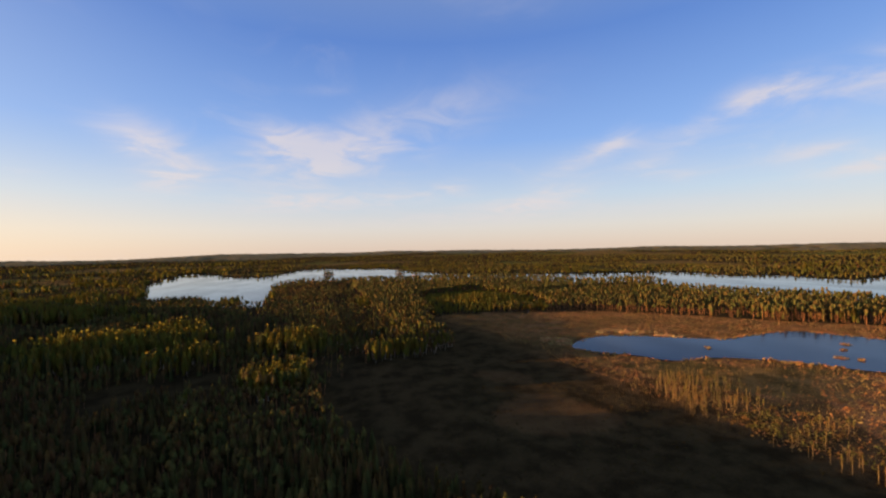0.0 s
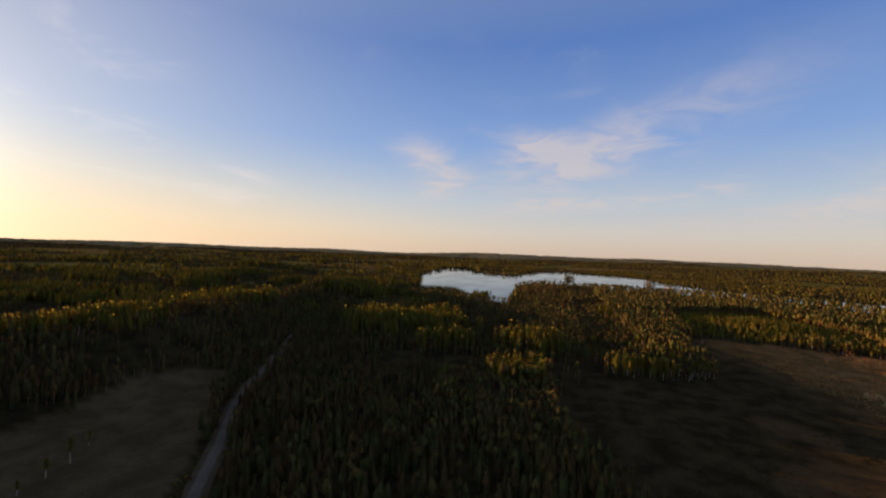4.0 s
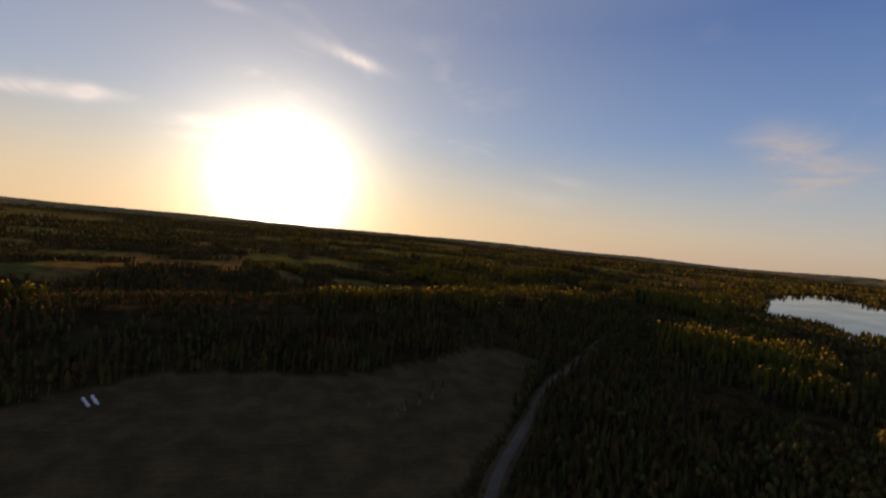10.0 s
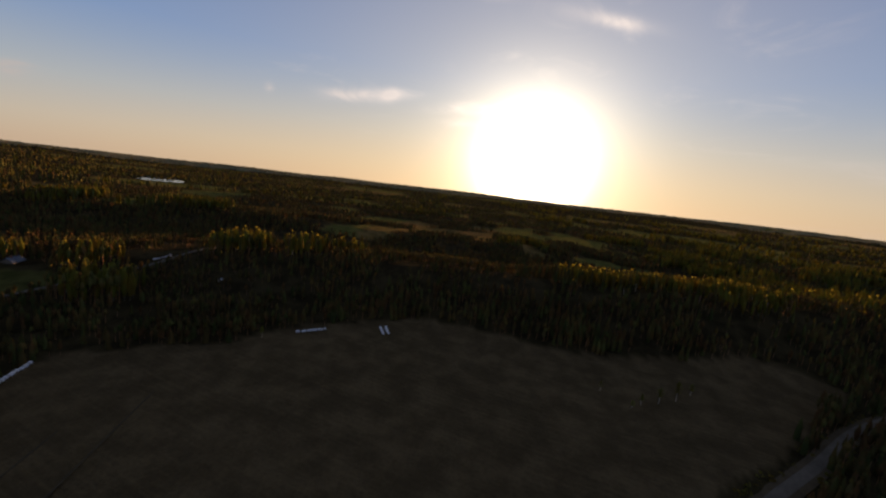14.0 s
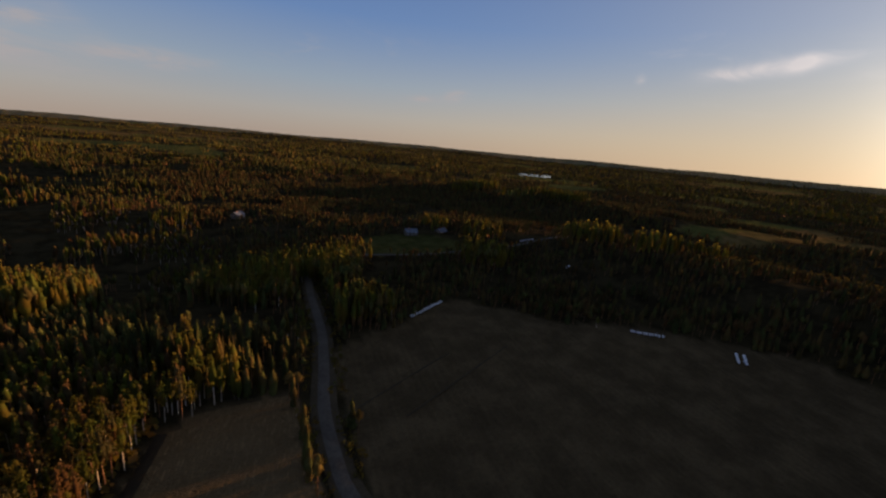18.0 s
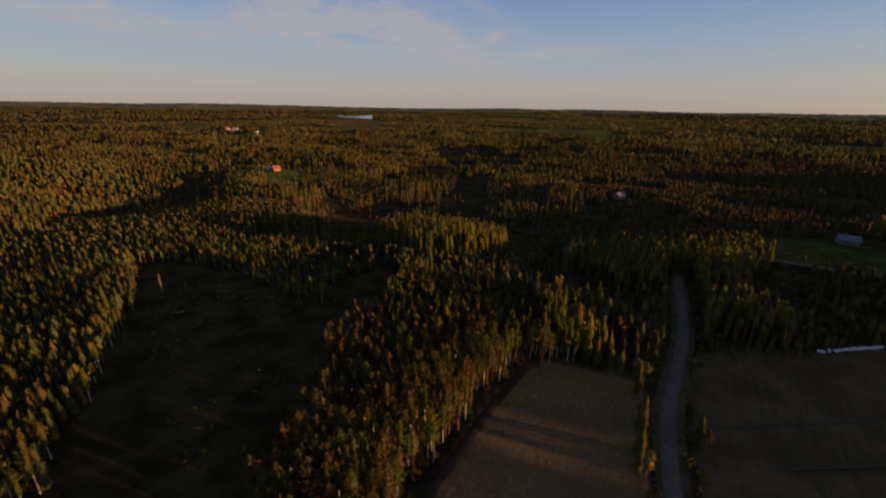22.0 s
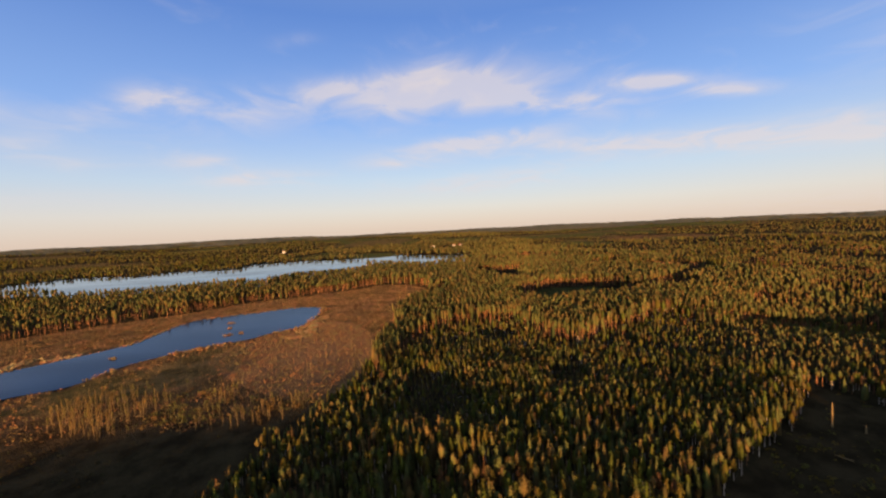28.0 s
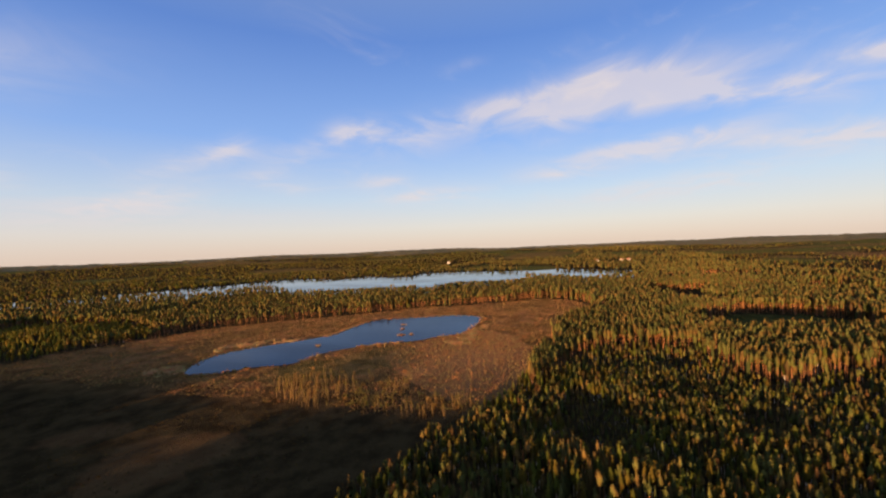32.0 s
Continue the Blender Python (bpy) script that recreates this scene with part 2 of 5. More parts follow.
def foliage(name, dark, light, glow=0.3, spread=0.09):
    m, N = material(name)
    geo = N.add("ShaderNodeNewGeometry")
    p = geo.outputs["Position"]
    by_tree = N.ramp(N.noise(p, spread, 2.0), 0.3, 0.7)
    by_leaf = geo.outputs["Random Per Island"]
    f = N.math("ADD", N.math("MULTIPLY", by_tree, 0.68), N.math("MULTIPLY", by_leaf, 0.32))
    c = N.mix(f, (*dark, 1), (*light, 1))
    hue = N.ramp(N.noise(p, 0.16, 2.0, 0.6), 0.42, 0.6)
    c = N.mix(1.0, c, N.mix(hue, (0.84, 1.07, 0.96, 1), (1.13, 0.89, 0.88, 1)), "MULTIPLY")
    fine = N.noise(p, 2.2, 3.0, 0.65)
    c = N.mix(N.ramp(fine, 0.35, 0.7, 0.0, 0.45), c, N.mix(0.5, c, (0.0, 0.0, 0.0, 1)))
    bump = N.add("ShaderNodeBump", {"Strength": 0.6, "Distance": 0.4, "Height": fine}).outputs[0]
    diff = N.add("ShaderNodeBsdfPrincipled", {"Normal": bump, "Base Color": c, "Roughness": 0.9, "Specular IOR Level": 0.0})
    tra = N.add("ShaderNodeBsdfTranslucent", {0: N.mix(0.35, c, (0.35, 0.3, 0.03, 1))})
    finish(N, N.add("ShaderNodeMixShader", {0: glow, 1: diff.outputs[0], 2: tra.outputs[0]}))
    return m


def simple(name, a, b, scale, rough=0.85, bump=0.0, metallic=0.0, detail=5.0):
    m, N = material(name)
    p = N.add("ShaderNodeNewGeometry").outputs["Position"]
    n = N.noise(p, scale, detail, 0.6)
    n2 = N.noise(p, scale * 0.13, 3.0)
    f = N.math("ADD", N.math("MULTIPLY", N.ramp(n, 0.3, 0.7), 0.6), N.math("MULTIPLY", N.ramp(n2, 0.35, 0.65), 0.4))
    sh = N.add("ShaderNodeBsdfPrincipled", {"Base Color": N.mix(f, (*a, 1), (*b, 1)), "Roughness": rough, "Metallic": metallic, "Specular IOR Level": 0.5 if rough < 0.8 else 0.12})
    if bump:
        N.put(sh.inputs["Normal"], N.add("ShaderNodeBump", {"Strength": bump, "Height": n}).outputs[0])
    finish(N, sh)
    return m


M_PINE = foliage("pine_needles", (0.034, 0.037, 0.014), (0.124, 0.1, 0.034), 0.06)
M_SPRUCE = foliage("spruce_needles", (0.028, 0.032, 0.014), (0.106, 0.085, 0.03), 0.05)
M_BIRCH = foliage("birch_leaves", (0.06, 0.052, 0.014), (0.115, 0.116, 0.025), 0.42)
# fresh yellow-green leaf, brightened further to look sunlit in the lit stands
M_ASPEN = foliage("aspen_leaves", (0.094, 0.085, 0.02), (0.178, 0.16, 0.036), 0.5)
M_ALDER = foliage("alder_twigs", (0.046, 0.031, 0.016), (0.098, 0.066, 0.029), 0.16)
M_ALDER_BARK = simple("alder_bark", (0.11, 0.055, 0.03), (0.26, 0.135, 0.07), 1.5, 0.85)
# paler than the near leaves: distance haze put into the leaf colour
M_FAR_HAZED = foliage("hazed_far_woods", (0.1, 0.094, 0.062), (0.19, 0.16, 0.1), 0.02, 0.008)
M_PINE_BARK = simple("pine_bark", (0.14, 0.066, 0.028), (0.27, 0.13, 0.055), 2.5, 0.9)
M_SPRUCE_BARK = simple("spruce_bark", (0.07, 0.05, 0.04), (0.14, 0.1, 0.075), 2.5, 0.9)
M_ASPEN_BARK = simple("aspen_bark", (0.08, 0.07, 0.05), (0.19, 0.165, 0.12), 0.9, 0.85)
M_BIRCH_BARK = simple("birch_bark", (0.28, 0.22, 0.16), (0.62, 0.52, 0.4), 0.7, 0.8)


def ground_material():
    m, N = material("ground_cover")
    p = N.add("ShaderNodeNewGeometry").outputs["Position"]
    attr = N.add("ShaderNodeAttribute", attribute_name="zone")
    zone = N.add("ShaderNodeSeparateColor", {0: attr.outputs["Color"]})
    fine, mid, big = N.noise(p, 0.9, 6.0, 0.65), N.noise(p, 0.09, 5.0, 0.6), N.noise(p, 0.018, 3.0)
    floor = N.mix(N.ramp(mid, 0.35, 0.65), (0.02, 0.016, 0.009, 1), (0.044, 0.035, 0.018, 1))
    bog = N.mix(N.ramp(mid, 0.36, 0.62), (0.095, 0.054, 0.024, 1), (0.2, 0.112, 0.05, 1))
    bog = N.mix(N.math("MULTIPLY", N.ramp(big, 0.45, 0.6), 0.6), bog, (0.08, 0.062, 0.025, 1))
    crop = N.mix(N.ramp(mid, 0.35, 0.7), (0.07, 0.051, 0.028, 1), (0.115, 0.083, 0.046, 1))
    grass = N.mix(N.ramp(mid, 0.35, 0.65), (0.05, 0.062, 0.016, 1), (0.095, 0.1, 0.028, 1))
    # old furrows across the ploughed land
    across = N.vec("DOT_PRODUCT", p, (0.92, -0.4, 0.0))
    furrow = N.math("ADD", N.math("MULTIPLY", N.math("SINE", N.math("ADD", N.math("MULTIPLY", across, 2.6), N.math("MULTIPLY", mid, 5.0))), 0.5), 0.5)
    crop = N.mix(N.math("MULTIPLY", furrow, N.ramp(big, 0.35, 0.65, 0.0, 0.18)), crop, (0.03, 0.026, 0.017, 1))
    streak = N.noise(N.add("ShaderNodeCombineXYZ", {0: N.math("MULTIPLY", across, 0.8), 1: N.math("MULTIPLY", N.vec("DOT_PRODUCT", p, (0.4, 0.92, 0.0)), 0.05), 2: 0.0}).outputs[0], 1.0, 5.0, 0.6)
    crop = N.mix(N.ramp(streak, 0.45, 0.72, 0.0, 0.16), crop, (0.17, 0.125, 0.065, 1))
    crop = N.mix(N.ramp(streak, 0.45, 0.3, 0.0, 0.22), crop, (0.045, 0.034, 0.02, 1))
    fleck = N.noise(N.add("ShaderNodeCombineXYZ", {0: N.math("MULTIPLY", across, 1.5), 1: N.math("MULTIPLY", N.vec("DOT_PRODUCT", p, (0.4, 0.92, 0.0)), 0.28), 2: 0.0}).outputs[0], 1.0, 3.0, 0.6)
    crop = N.mix(N.math("MULTIPLY", N.ramp(fleck, 0.52, 0.68), N.math("MULTIPLY", N.ramp(big, 0.4, 0.6, 0.3, 0.85), N.ramp(zone.outputs[1], 0.88, 0.98, 0.06, 1.0))), crop, (0.36, 0.25, 0.13, 1))
    crop = N.mix(N.ramp(zone.outputs[1], 0.88, 0.98, 0.0, 0.4), crop, (0.2, 0.13, 0.062, 1))
    bog = N.mix(N.math("MULTIPLY", N.math("SUBTRACT", 1.0, attr.outputs["Alpha"]), N.ramp(fine, 0.3, 0.6, 0.35, 1.0)), bog, (0.26, 0.145, 0.068, 1))
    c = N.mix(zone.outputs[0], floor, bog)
    c = N.mix(zone.outputs[1], c, crop)
    c = N.mix(zone.outputs[2], c, grass)
    c = N.mix(N.math("MULTIPLY", N.ramp(fine, 0.4, 0.75), 0.45), c, N.mix(0.5, c, (0.0, 0.0, 0.0, 1)))
    sh = N.add("ShaderNodeBsdfPrincipled", {"Base Color": c, "Roughness": 0.95, "Specular IOR Level": 0.0})
    N.put(sh.inputs["Normal"], N.add("ShaderNodeBump", {"Strength": 1.0, "Distance": 1.4, "Height": fine}).outputs[0])
    finish(N, sh)
    return m


def water_material(name, ior, rough):
    m, N = material(name)
    p = N.add("ShaderNodeNewGeometry").outputs["Position"]
    bump = N.add("ShaderNodeBump", {"Strength": 0.06, "Distance": 0.2, "Height": N.noise(p, 0.5, 4.0)}).outputs[0]
    deep = N.add("ShaderNodeBsdfDiffuse", {0: (0.006, 0.011, 0.024, 1)})
    gloss = N.add("ShaderNodeBsdfGlossy", {"Color": (0.8, 0.9, 1, 1), "Roughness": rough, "Normal": bump})
    patch = N.ramp(N.noise(N.vec("MULTIPLY", p, (1, 0.35, 1)), 0.02, 3.0), 0.35, 0.65, 0.8, 1.0)
    f = N.math("MULTIPLY", N.add("ShaderNodeFresnel", {"IOR": ior}).outputs[0], patch)
    finish(N, N.add("ShaderNodeMixShader", {0: f, 1: deep.outputs[0], 2: gloss.outputs[0]}))
    return m


M_GROUND, M_POND, M_WATER = ground_material(), water_material("pond_water", 1.16, 0.14), water_material("lake_water", 1.4, 0.05)
M_FAR_WATER = water_material("far_lake_water", 1.9, 0.1)
M_ROAD = simple("gravel_road", (0.05, 0.043, 0.036), (0.092, 0.08, 0.068), 1.2, 0.95, 0.3)

# ---- the plan ----
POND = [(222, 259), (195, 261), (167, 241), (173, 222), (190, 208), (202, 190), (230, 186), (252, 172), (266, 157), (281, 136), (293, 129), (314, 111), (365, 112), (387, 116), (395, 150), (378, 176), (366, 206), (345, 222), (305, 222), (278, 222), (248, 240)]
LAKE = [(-376, 1131), (-394, 1240), (-408, 1550), (-348, 1546), (-233, 1292), (-122, 1224), (-110, 1299), (-44, 1600), (98, 1590), (230, 1500), (290, 1250), (330, 1080), (420, 990), (560, 900), (640, 860), (730, 830), (800, 800), (860, 740), (830, 630), (905, 600), (895, 470), (1020, 472), (1064, 372), (1077, 183), (1134, 116), (1088, 23), (1026, -61),
        (854, -51), (738, 25), (800, 110), (690, 160), (650, 245), (575, 250), (600, 320), (580, 370), (545, 415), (545, 500), (590, 620), (500, 640), (455, 690), (440, 760), (400, 830), (350, 870), (279, 885), (169, 900), (58, 985), (-38, 985), (-80, 880), (-65, 590), (-105, 583), (-126, 592), (-165, 672), (-238, 712), (-330, 960)]
BOG = [(11, 150), (40, 100), (75, 72), (126, 63), (166, 46), (205, 38), (270, 38), (350, 34), (420, 14), (505, 30), (531, 80), (490, 125), (442, 204), (391, 250), (335, 318), (275, 366), (235, 375), (180, 392), (107, 398), (95, 330), (98, 300), (82, 264), (24, 236), (0, 205)]
CLEARING = [(162, -146), (149, -156), (112, -150), (89, -138), (66, -128), (67, -153), (54, -170), (44, -160), (43, -134), (50, -98), (47, -80), (43, -59), (36, -30), (75, -28), (91, -55), (109, -83), (134, -118)]
SEDGE = [(66, 147), (78, 165), (100, 172), (115, 145), (112, 129), (85, 130)]
SEDGE_STRIP = [(80, 212), (107, 202), (104, 183), (88, 194)]
SAPLINGS = [(143, 118), (150, 150), (168, 164), (186, 158), (190, 130), (186, 92), (176, 56), (158, 46), (150, 70), (146, 102)]
NORTH_SHORE = [(212, 270), (222, 281), (238, 278), (252, 262), (264, 244), (256, 236), (240, 254), (226, 264)]
EAST_SHORE = [(281, 114), (292, 124), (312, 110), (345, 108), (350, 100), (312, 97), (284, 94), (276, 104)]
WEST_TIP = [(156, 262), (165, 273), (178, 264), (174, 250), (163, 248)]
TUSSOCKS = [(290, 130), (318, 120), (330, 98), (300, 60), (250, 44), (196, 42), (172, 52), (181, 81), (209, 115), (241, 141)]
OLIVE = [(166, 222), (158, 206), (172, 196), (200, 190), (228, 168), (262, 146), (258, 124), (215, 118), (190, 140), (170, 170)]
SMALL_FIELD = [(-5, -104), (-33, -107), (-35, -92), (-30, -78), (-28, -65), (-24, -50), (-18, -30), (10, -30), (15, -57)]
BIG_FIELD = [(-56, -118), (-93, -126), (-119, -134), (-138, -113), (-152, -87), (-174, -70), (-189, -38), (-196, -6), (-178, 60), (-180, 105), (-190, 150), (-172, 176), (-150, 150), (-116, 106), (-92, 68), (-66, 38), (-46, 0), (-40, -30), (-36, -60), (-46, -92)]
LAWN = [(-131, -222), (-152, -258), (-190, -252), (-205, -225), (-197, -192), (-160, -203)]
MEADOW = [(118, 396), (188, 398), (242, 392), (262, 480), (238, 600), (140, 545)]
GLADE = [(350, -66), (430, -96), (440, -160), (395, -185), (352, -160)]
ROAD = [(-97, -245), (-90, -222), (-80, -193), (-72, -172), (-64, -148), (-58, -131), (-49, -111), (-40, -92), (-35, -77), (-32, -64), (-33, -48), (-38, -20), (-48, 15), (-66, 50), (-90, 79), (-112, 112), (-138, 150), (-158, 192), (-190, 260)]
FAR_LAKE = [(606, -1850), (662, -1909), (722, -1927), (790, -1991), (880, -2130), (975, -2325), (850, -2185), (800, -2222), (808, -2384), (800, -2450), (690, -2110)]
FAR_MEADOW = [(436, -1383), (578, -1330), (757, -1742), (571, -1812)]
FAR_FIELD = [(1500, -600), (1450, -730), (1290, -905), (1074, -1053), (1130, -1140), (1297, -1150), (1540, -930), (1720, -690)]
FAR_POND = [(-1103, -743), (-1202, -811), (-1180, -860), (-1143, -893), (-1048, -819), (-1070, -775)]


def smooth_loop(points, steps=6, closed=True):
    """A rounded outline through the plan's corners."""
    pts = [Vector((*p, 0)) for p in points]
    n, out = len(pts), []
    for i in range(n if closed else n - 1):
        a, b, c, d = (pts[(i + k) % n] if closed else pts[min(max(i + k, 0), n - 1)] for k in (-1, 0, 1, 2))
        for s in range(steps):
            t = s / steps
            out.append(0.5 * (2 * b + (c - a) * t + (2 * a - 5 * b + 4 * c - d) * t * t + (3 * b - a - 3 * c + d) * t ** 3))
    if not closed:
        out.append(pts[-1])
    return np.array([(v.x, v.y) for v in out])


def inside(poly, x, y):
    hit = np.zeros(x.shape, bool)
    lo, hi = poly.min(0), poly.max(0)
    near = (x >= lo[0]) & (x <= hi[0]) & (y >= lo[1]) & (y <= hi[1])
    px, py = x[near], y[near]
    h = np.zeros(px.shape, bool)
    q = np.roll(poly, -1, 0)
    for (ax, ay), (bx, by) in zip(poly, q):
        if ay != by:
            h ^= ((ay > py) != (by > py)) & (px < (bx - ax) * (py - ay) / (by - ay) + ax)
    hit[near] = h
    return hit


def near_line(line, x, y, reach):
    hit = np.zeros(x.shape, bool)
    for (ax, ay), (bx, by) in zip(line[:-1], line[1:]):
        dx, dy = bx - ax, by - ay
        t = np.clip(((x - ax) * dx + (y - ay) * dy) / (dx * dx + dy * dy + 1e-9), 0, 1)
        hit |= (x - ax - t * dx) ** 2 + (y - ay - t * dy) ** 2 < reach * reach
    return hit


def vnoise(x, y, size, seed=0):
    """Value noise between 0 and 1 over patches of that many metres."""
    u, v = x / size + 1000.0, y / size + 1000.0
    i, j = np.floor(u).astype(np.int64), np.floor(v).astype(np.int64)
    fu, fv = u - i, v - j
    fu, fv = fu * fu * (3 - 2 * fu), fv * fv * (3 - 2 * fv)

    def h(a, b):
        k = (a * 374761393 + b * 668265263 + seed * 974711 + 12345) & 0x7FFFFFFF
        k = ((k ^ (k >> 13)) * 1274126177) & 0x7FFFFFFF
        return ((k ^ (k >> 16)) & 0xFFFF) / 65535.0

    return (h(i, j) * (1 - fu) + h(i + 1, j) * fu) * (1 - fv) + (h(i, j + 1) * (1 - fu) + h(i + 1, j + 1) * fu) * fv


L = {name: smooth_loop(pts) for name, pts in (("pond", POND), ("lake", LAKE), ("bog", BOG), ("clearing", CLEARING), ("small", SMALL_FIELD), ("big", BIG_FIELD), ("lawn", LAWN), ("glade", GLADE), ("far_lake", FAR_LAKE), ("far_meadow", FAR_MEADOW), ("far_field", FAR_FIELD), ("far_pond", FAR_POND))}
EXTRA = {name: smooth_loop(pts) for name, pts in (("sedge", SEDGE), ("sedge_strip", SEDGE_STRIP), ("saplings", SAPLINGS), ("tussocks", TUSSOCKS), ("olive", OLIVE), ("north_shore", NORTH_SHORE), ("east_shore", EAST_SHORE), ("west_tip", WEST_TIP))}
# house plots: x, y, reach
PLOTS = [(-1019, -741, 75), (-955, -694, 60), (231, -386, 17), (219, -364, 13), (209, -346, 10), (-194, -256, 14), (-203, -232, 13), (-238, -180, 12), (-218, -130, 8), (-92, -352, 12), (700, -1000, 45), (600, -925, 45), (640, -900, 50), (1455, 36, 62), (1500, -48, 66), (1560, 610, 70), (1500, 590, 60)]
PINE_BLOCK = smooth_loop([(225, -77), (267, -53), (328, -72), (358, -118), (351, -172), (273, -138), (247, -101)])
PINE_ROW = smooth_loop([(189, 32), (236, 38), (290, 30), (375, 22), (415, -15), (395, -74), (320, -60), (284, -24), (276, 2), (236, 20)])
DITCH = smooth_loop([(-6, -104), (-2, -96), (4, -84), (9, -72), (14, -60), (17, -48)], 8, False)
YOUNG_WOOD = smooth_loop(MEADOW)
ROAD_LINE = smooth_loop(ROAD, 6, False)
RIDE = smooth_loop([(334, -83), (376, -150), (386, -193), (422, -235), (463, -302), (520, -412), (600, -525), (683, -639)], 8, False)
LANE = smooth_loop([(-118, -226), (-132, -218), (-160, -202), (-200, -190), (-240, -174), (-300, -160)], 8, False)


def far_glade(x, y):
    """Meadows and felled patches far off."""
    r = np.hypot(x, y)
    wide = np.where(r > 1500, vnoise(x, y, 420, 66), vnoise(x, y, 210, 61)) * 0.65 + vnoise(x, y, 80, 62) * 0.35
    west = (x < -430) & (r > 330) & (r <= 1300) & (vnoise(x, y, 120, 64) * 0.7 + vnoise(x, y, 45, 65) * 0.3 > 0.6)
    return west | (r > 850) & (wide > np.where(r > 1200, 0.62, 0.72)) & ~((x > 150) & (y > -330) & (y < 930) & (r < 1100)) & ~((x > 50) & (x <= 150) & (y > 500) & (r < 1000))


# low rises under lit stands, hollows added to shade trees: x, y, reach, height
RISES = [(190, 470, 62, 6.0), (-134, 300, 34, 8.0), (-72, 268, 22, 5.0), (-16, 284, 32, 7.0), (28, 244, 26, 3.0), (36, -212, 40, 3.0), (-150, 380, 40, 5.0), (-212, -256, 16, 3.0), (-178, -165, 24, 4.0), (-262, -141, 24, 4.0), (-262, -98, 20, 4.0), (-222, -205, 24, 3.0), (100, -480, 60, -8.0), (30, -310, 40, -5.0), (300, -285, 45, -8.0), (345, -345, 45, -6.0), (282, -268, 66, -12.0),
         (-274, 455, 40, 7.0), (-304, 530, 34, 6.0), (-399, 542, 38, 9.0), (-530, 514, 55, 10.0), (-600, 660, 60, 10.0), (-526, 90, 45, 8.0), (-240, 165, 16, 3.0), (-800, 950, 90, 12.0), (790, -2120, 520, 4.8)]


def terrain(x, y):
    r = np.hypot(x, y)
    rise = np.clip((r - 1700) / 3200, 0, None) * 34.0
    wave = (vnoise(x, y, 420, 3) - 0.5) * 16 + (vnoise(x, y, 900, 4) - 0.5) * 22
    # the wooded ridge to the west that shades the near ground in the evening
    tall = np.interp(y, [-260, -120, -40, 40, 90, 190, 290, 420, 560, 640], [3.0, 13.0, 18.0, 20.0, 22.0, 22.0, 18.0, 11.5, 4.0, 0.0])
    crest = np.interp(y, [-200, 0, 90, 250, 400, 520], [-262, -250, -232, -246, -278, -300])
    ridge = tall * np.exp(-((x - crest) / np.where(x > crest, 40.0, 75.0)) ** 2) * np.where(np.abs(y - 120) < 520, 1.0, 0.0)
    # a farther ridge to the south-west, its near side in shade
    back = np.interp(y, [-620, -470, -380, -260, -120, 0, 90], [0.0, 10.0, 17.0, 17.0, 12.0, 6.0, 0.0])
    ridge = ridge + back * np.exp(-((x + 465 + 0.12 * (y + 300)) / np.where(x > -465, 62.0, 110.0)) ** 2)
    # low rises under the stands that catch the last light, and added hollows
    for kx, ky, reach, height in RISES:
        ridge = ridge + height * np.exp(-((x - kx) ** 2 + (y - ky) ** 2) / reach ** 2)
    # folds of the land to the south
    folds = (vnoise(x, y, 230, 6) * 0.62 + vnoise(x, y, 105, 8) * 0.38 - 0.42) * 22 * np.clip((r - 330) / 260, 0, 1) * np.clip((-y - 130) / 160, 0, 1)
    folds = folds * np.clip((np.hypot(x - 231, y + 386) - 60) / 70, 0, 1) * np.clip((2300 - r) / 700, 0, 1)
    folds = folds * np.where(y < -700, np.clip((np.abs(0.937 * x + 0.35 * y) - 150) / 150, 0, 1), 1.0)
    folds = folds * np.clip((np.hypot(x + 1080, y + 785) - 260) / 150, 0, 1)
    # the valley to the south and hollow east of it, sunk for shade
    valley = 12.0 * np.exp(-((x + 30) / 75.0) ** 2 - ((y + 268) / 70.0) ** 2)
    hollow = 12.0 * np.exp(-((x - 112) / 70.0) ** 2 - ((y + 285) / 70.0) ** 2)
    return rise + wave * np.clip((r - 1700) / 1800, 0, 1) + ridge + folds - valley - hollow


def sheet(name, verts, quads, mats, index=None, smooth=False):
    me = bpy.data.meshes.new(name)
    me.vertices.add(len(verts)), me.loops.add(quads.size), me.polygons.add(len(quads))
    me.vertices.foreach_set("co", np.ascontiguousarray(verts, np.float32).ravel())
    me.loops.foreach_set("vertex_index", np.ascontiguousarray(quads, np.int32).ravel())
    me.polygons.foreach_set("loop_start", np.arange(0, quads.size, quads.shape[1], dtype=np.int32))
    for m in mats:
        me.materials.append(m)
    if index is not None:
        me.polygons.foreach_set("material_index", np.ascontiguousarray(index, np.int32))
    if smooth:
        me.polygons.foreach_set("use_smooth", np.ones(len(quads), bool))
    me.update(calc_edges=True)
    return me


def polar(rings, turns):
    """Points and quads of a round sheet."""
    a = np.arange(turns) * 2 * np.pi / turns
    x, y = np.outer(rings, np.cos(a)), np.outer(rings, np.sin(a))
    i, j = np.meshgrid(np.arange(len(rings) - 1), np.arange(turns), indexing="ij")
    k = (j + 1) % turns
    q = np.stack([i * turns + j, (i + 1) * turns + j, (i + 1) * turns + k, i * turns + k], -1).reshape(-1, 4)
    return x.ravel(), y.ravel(), q


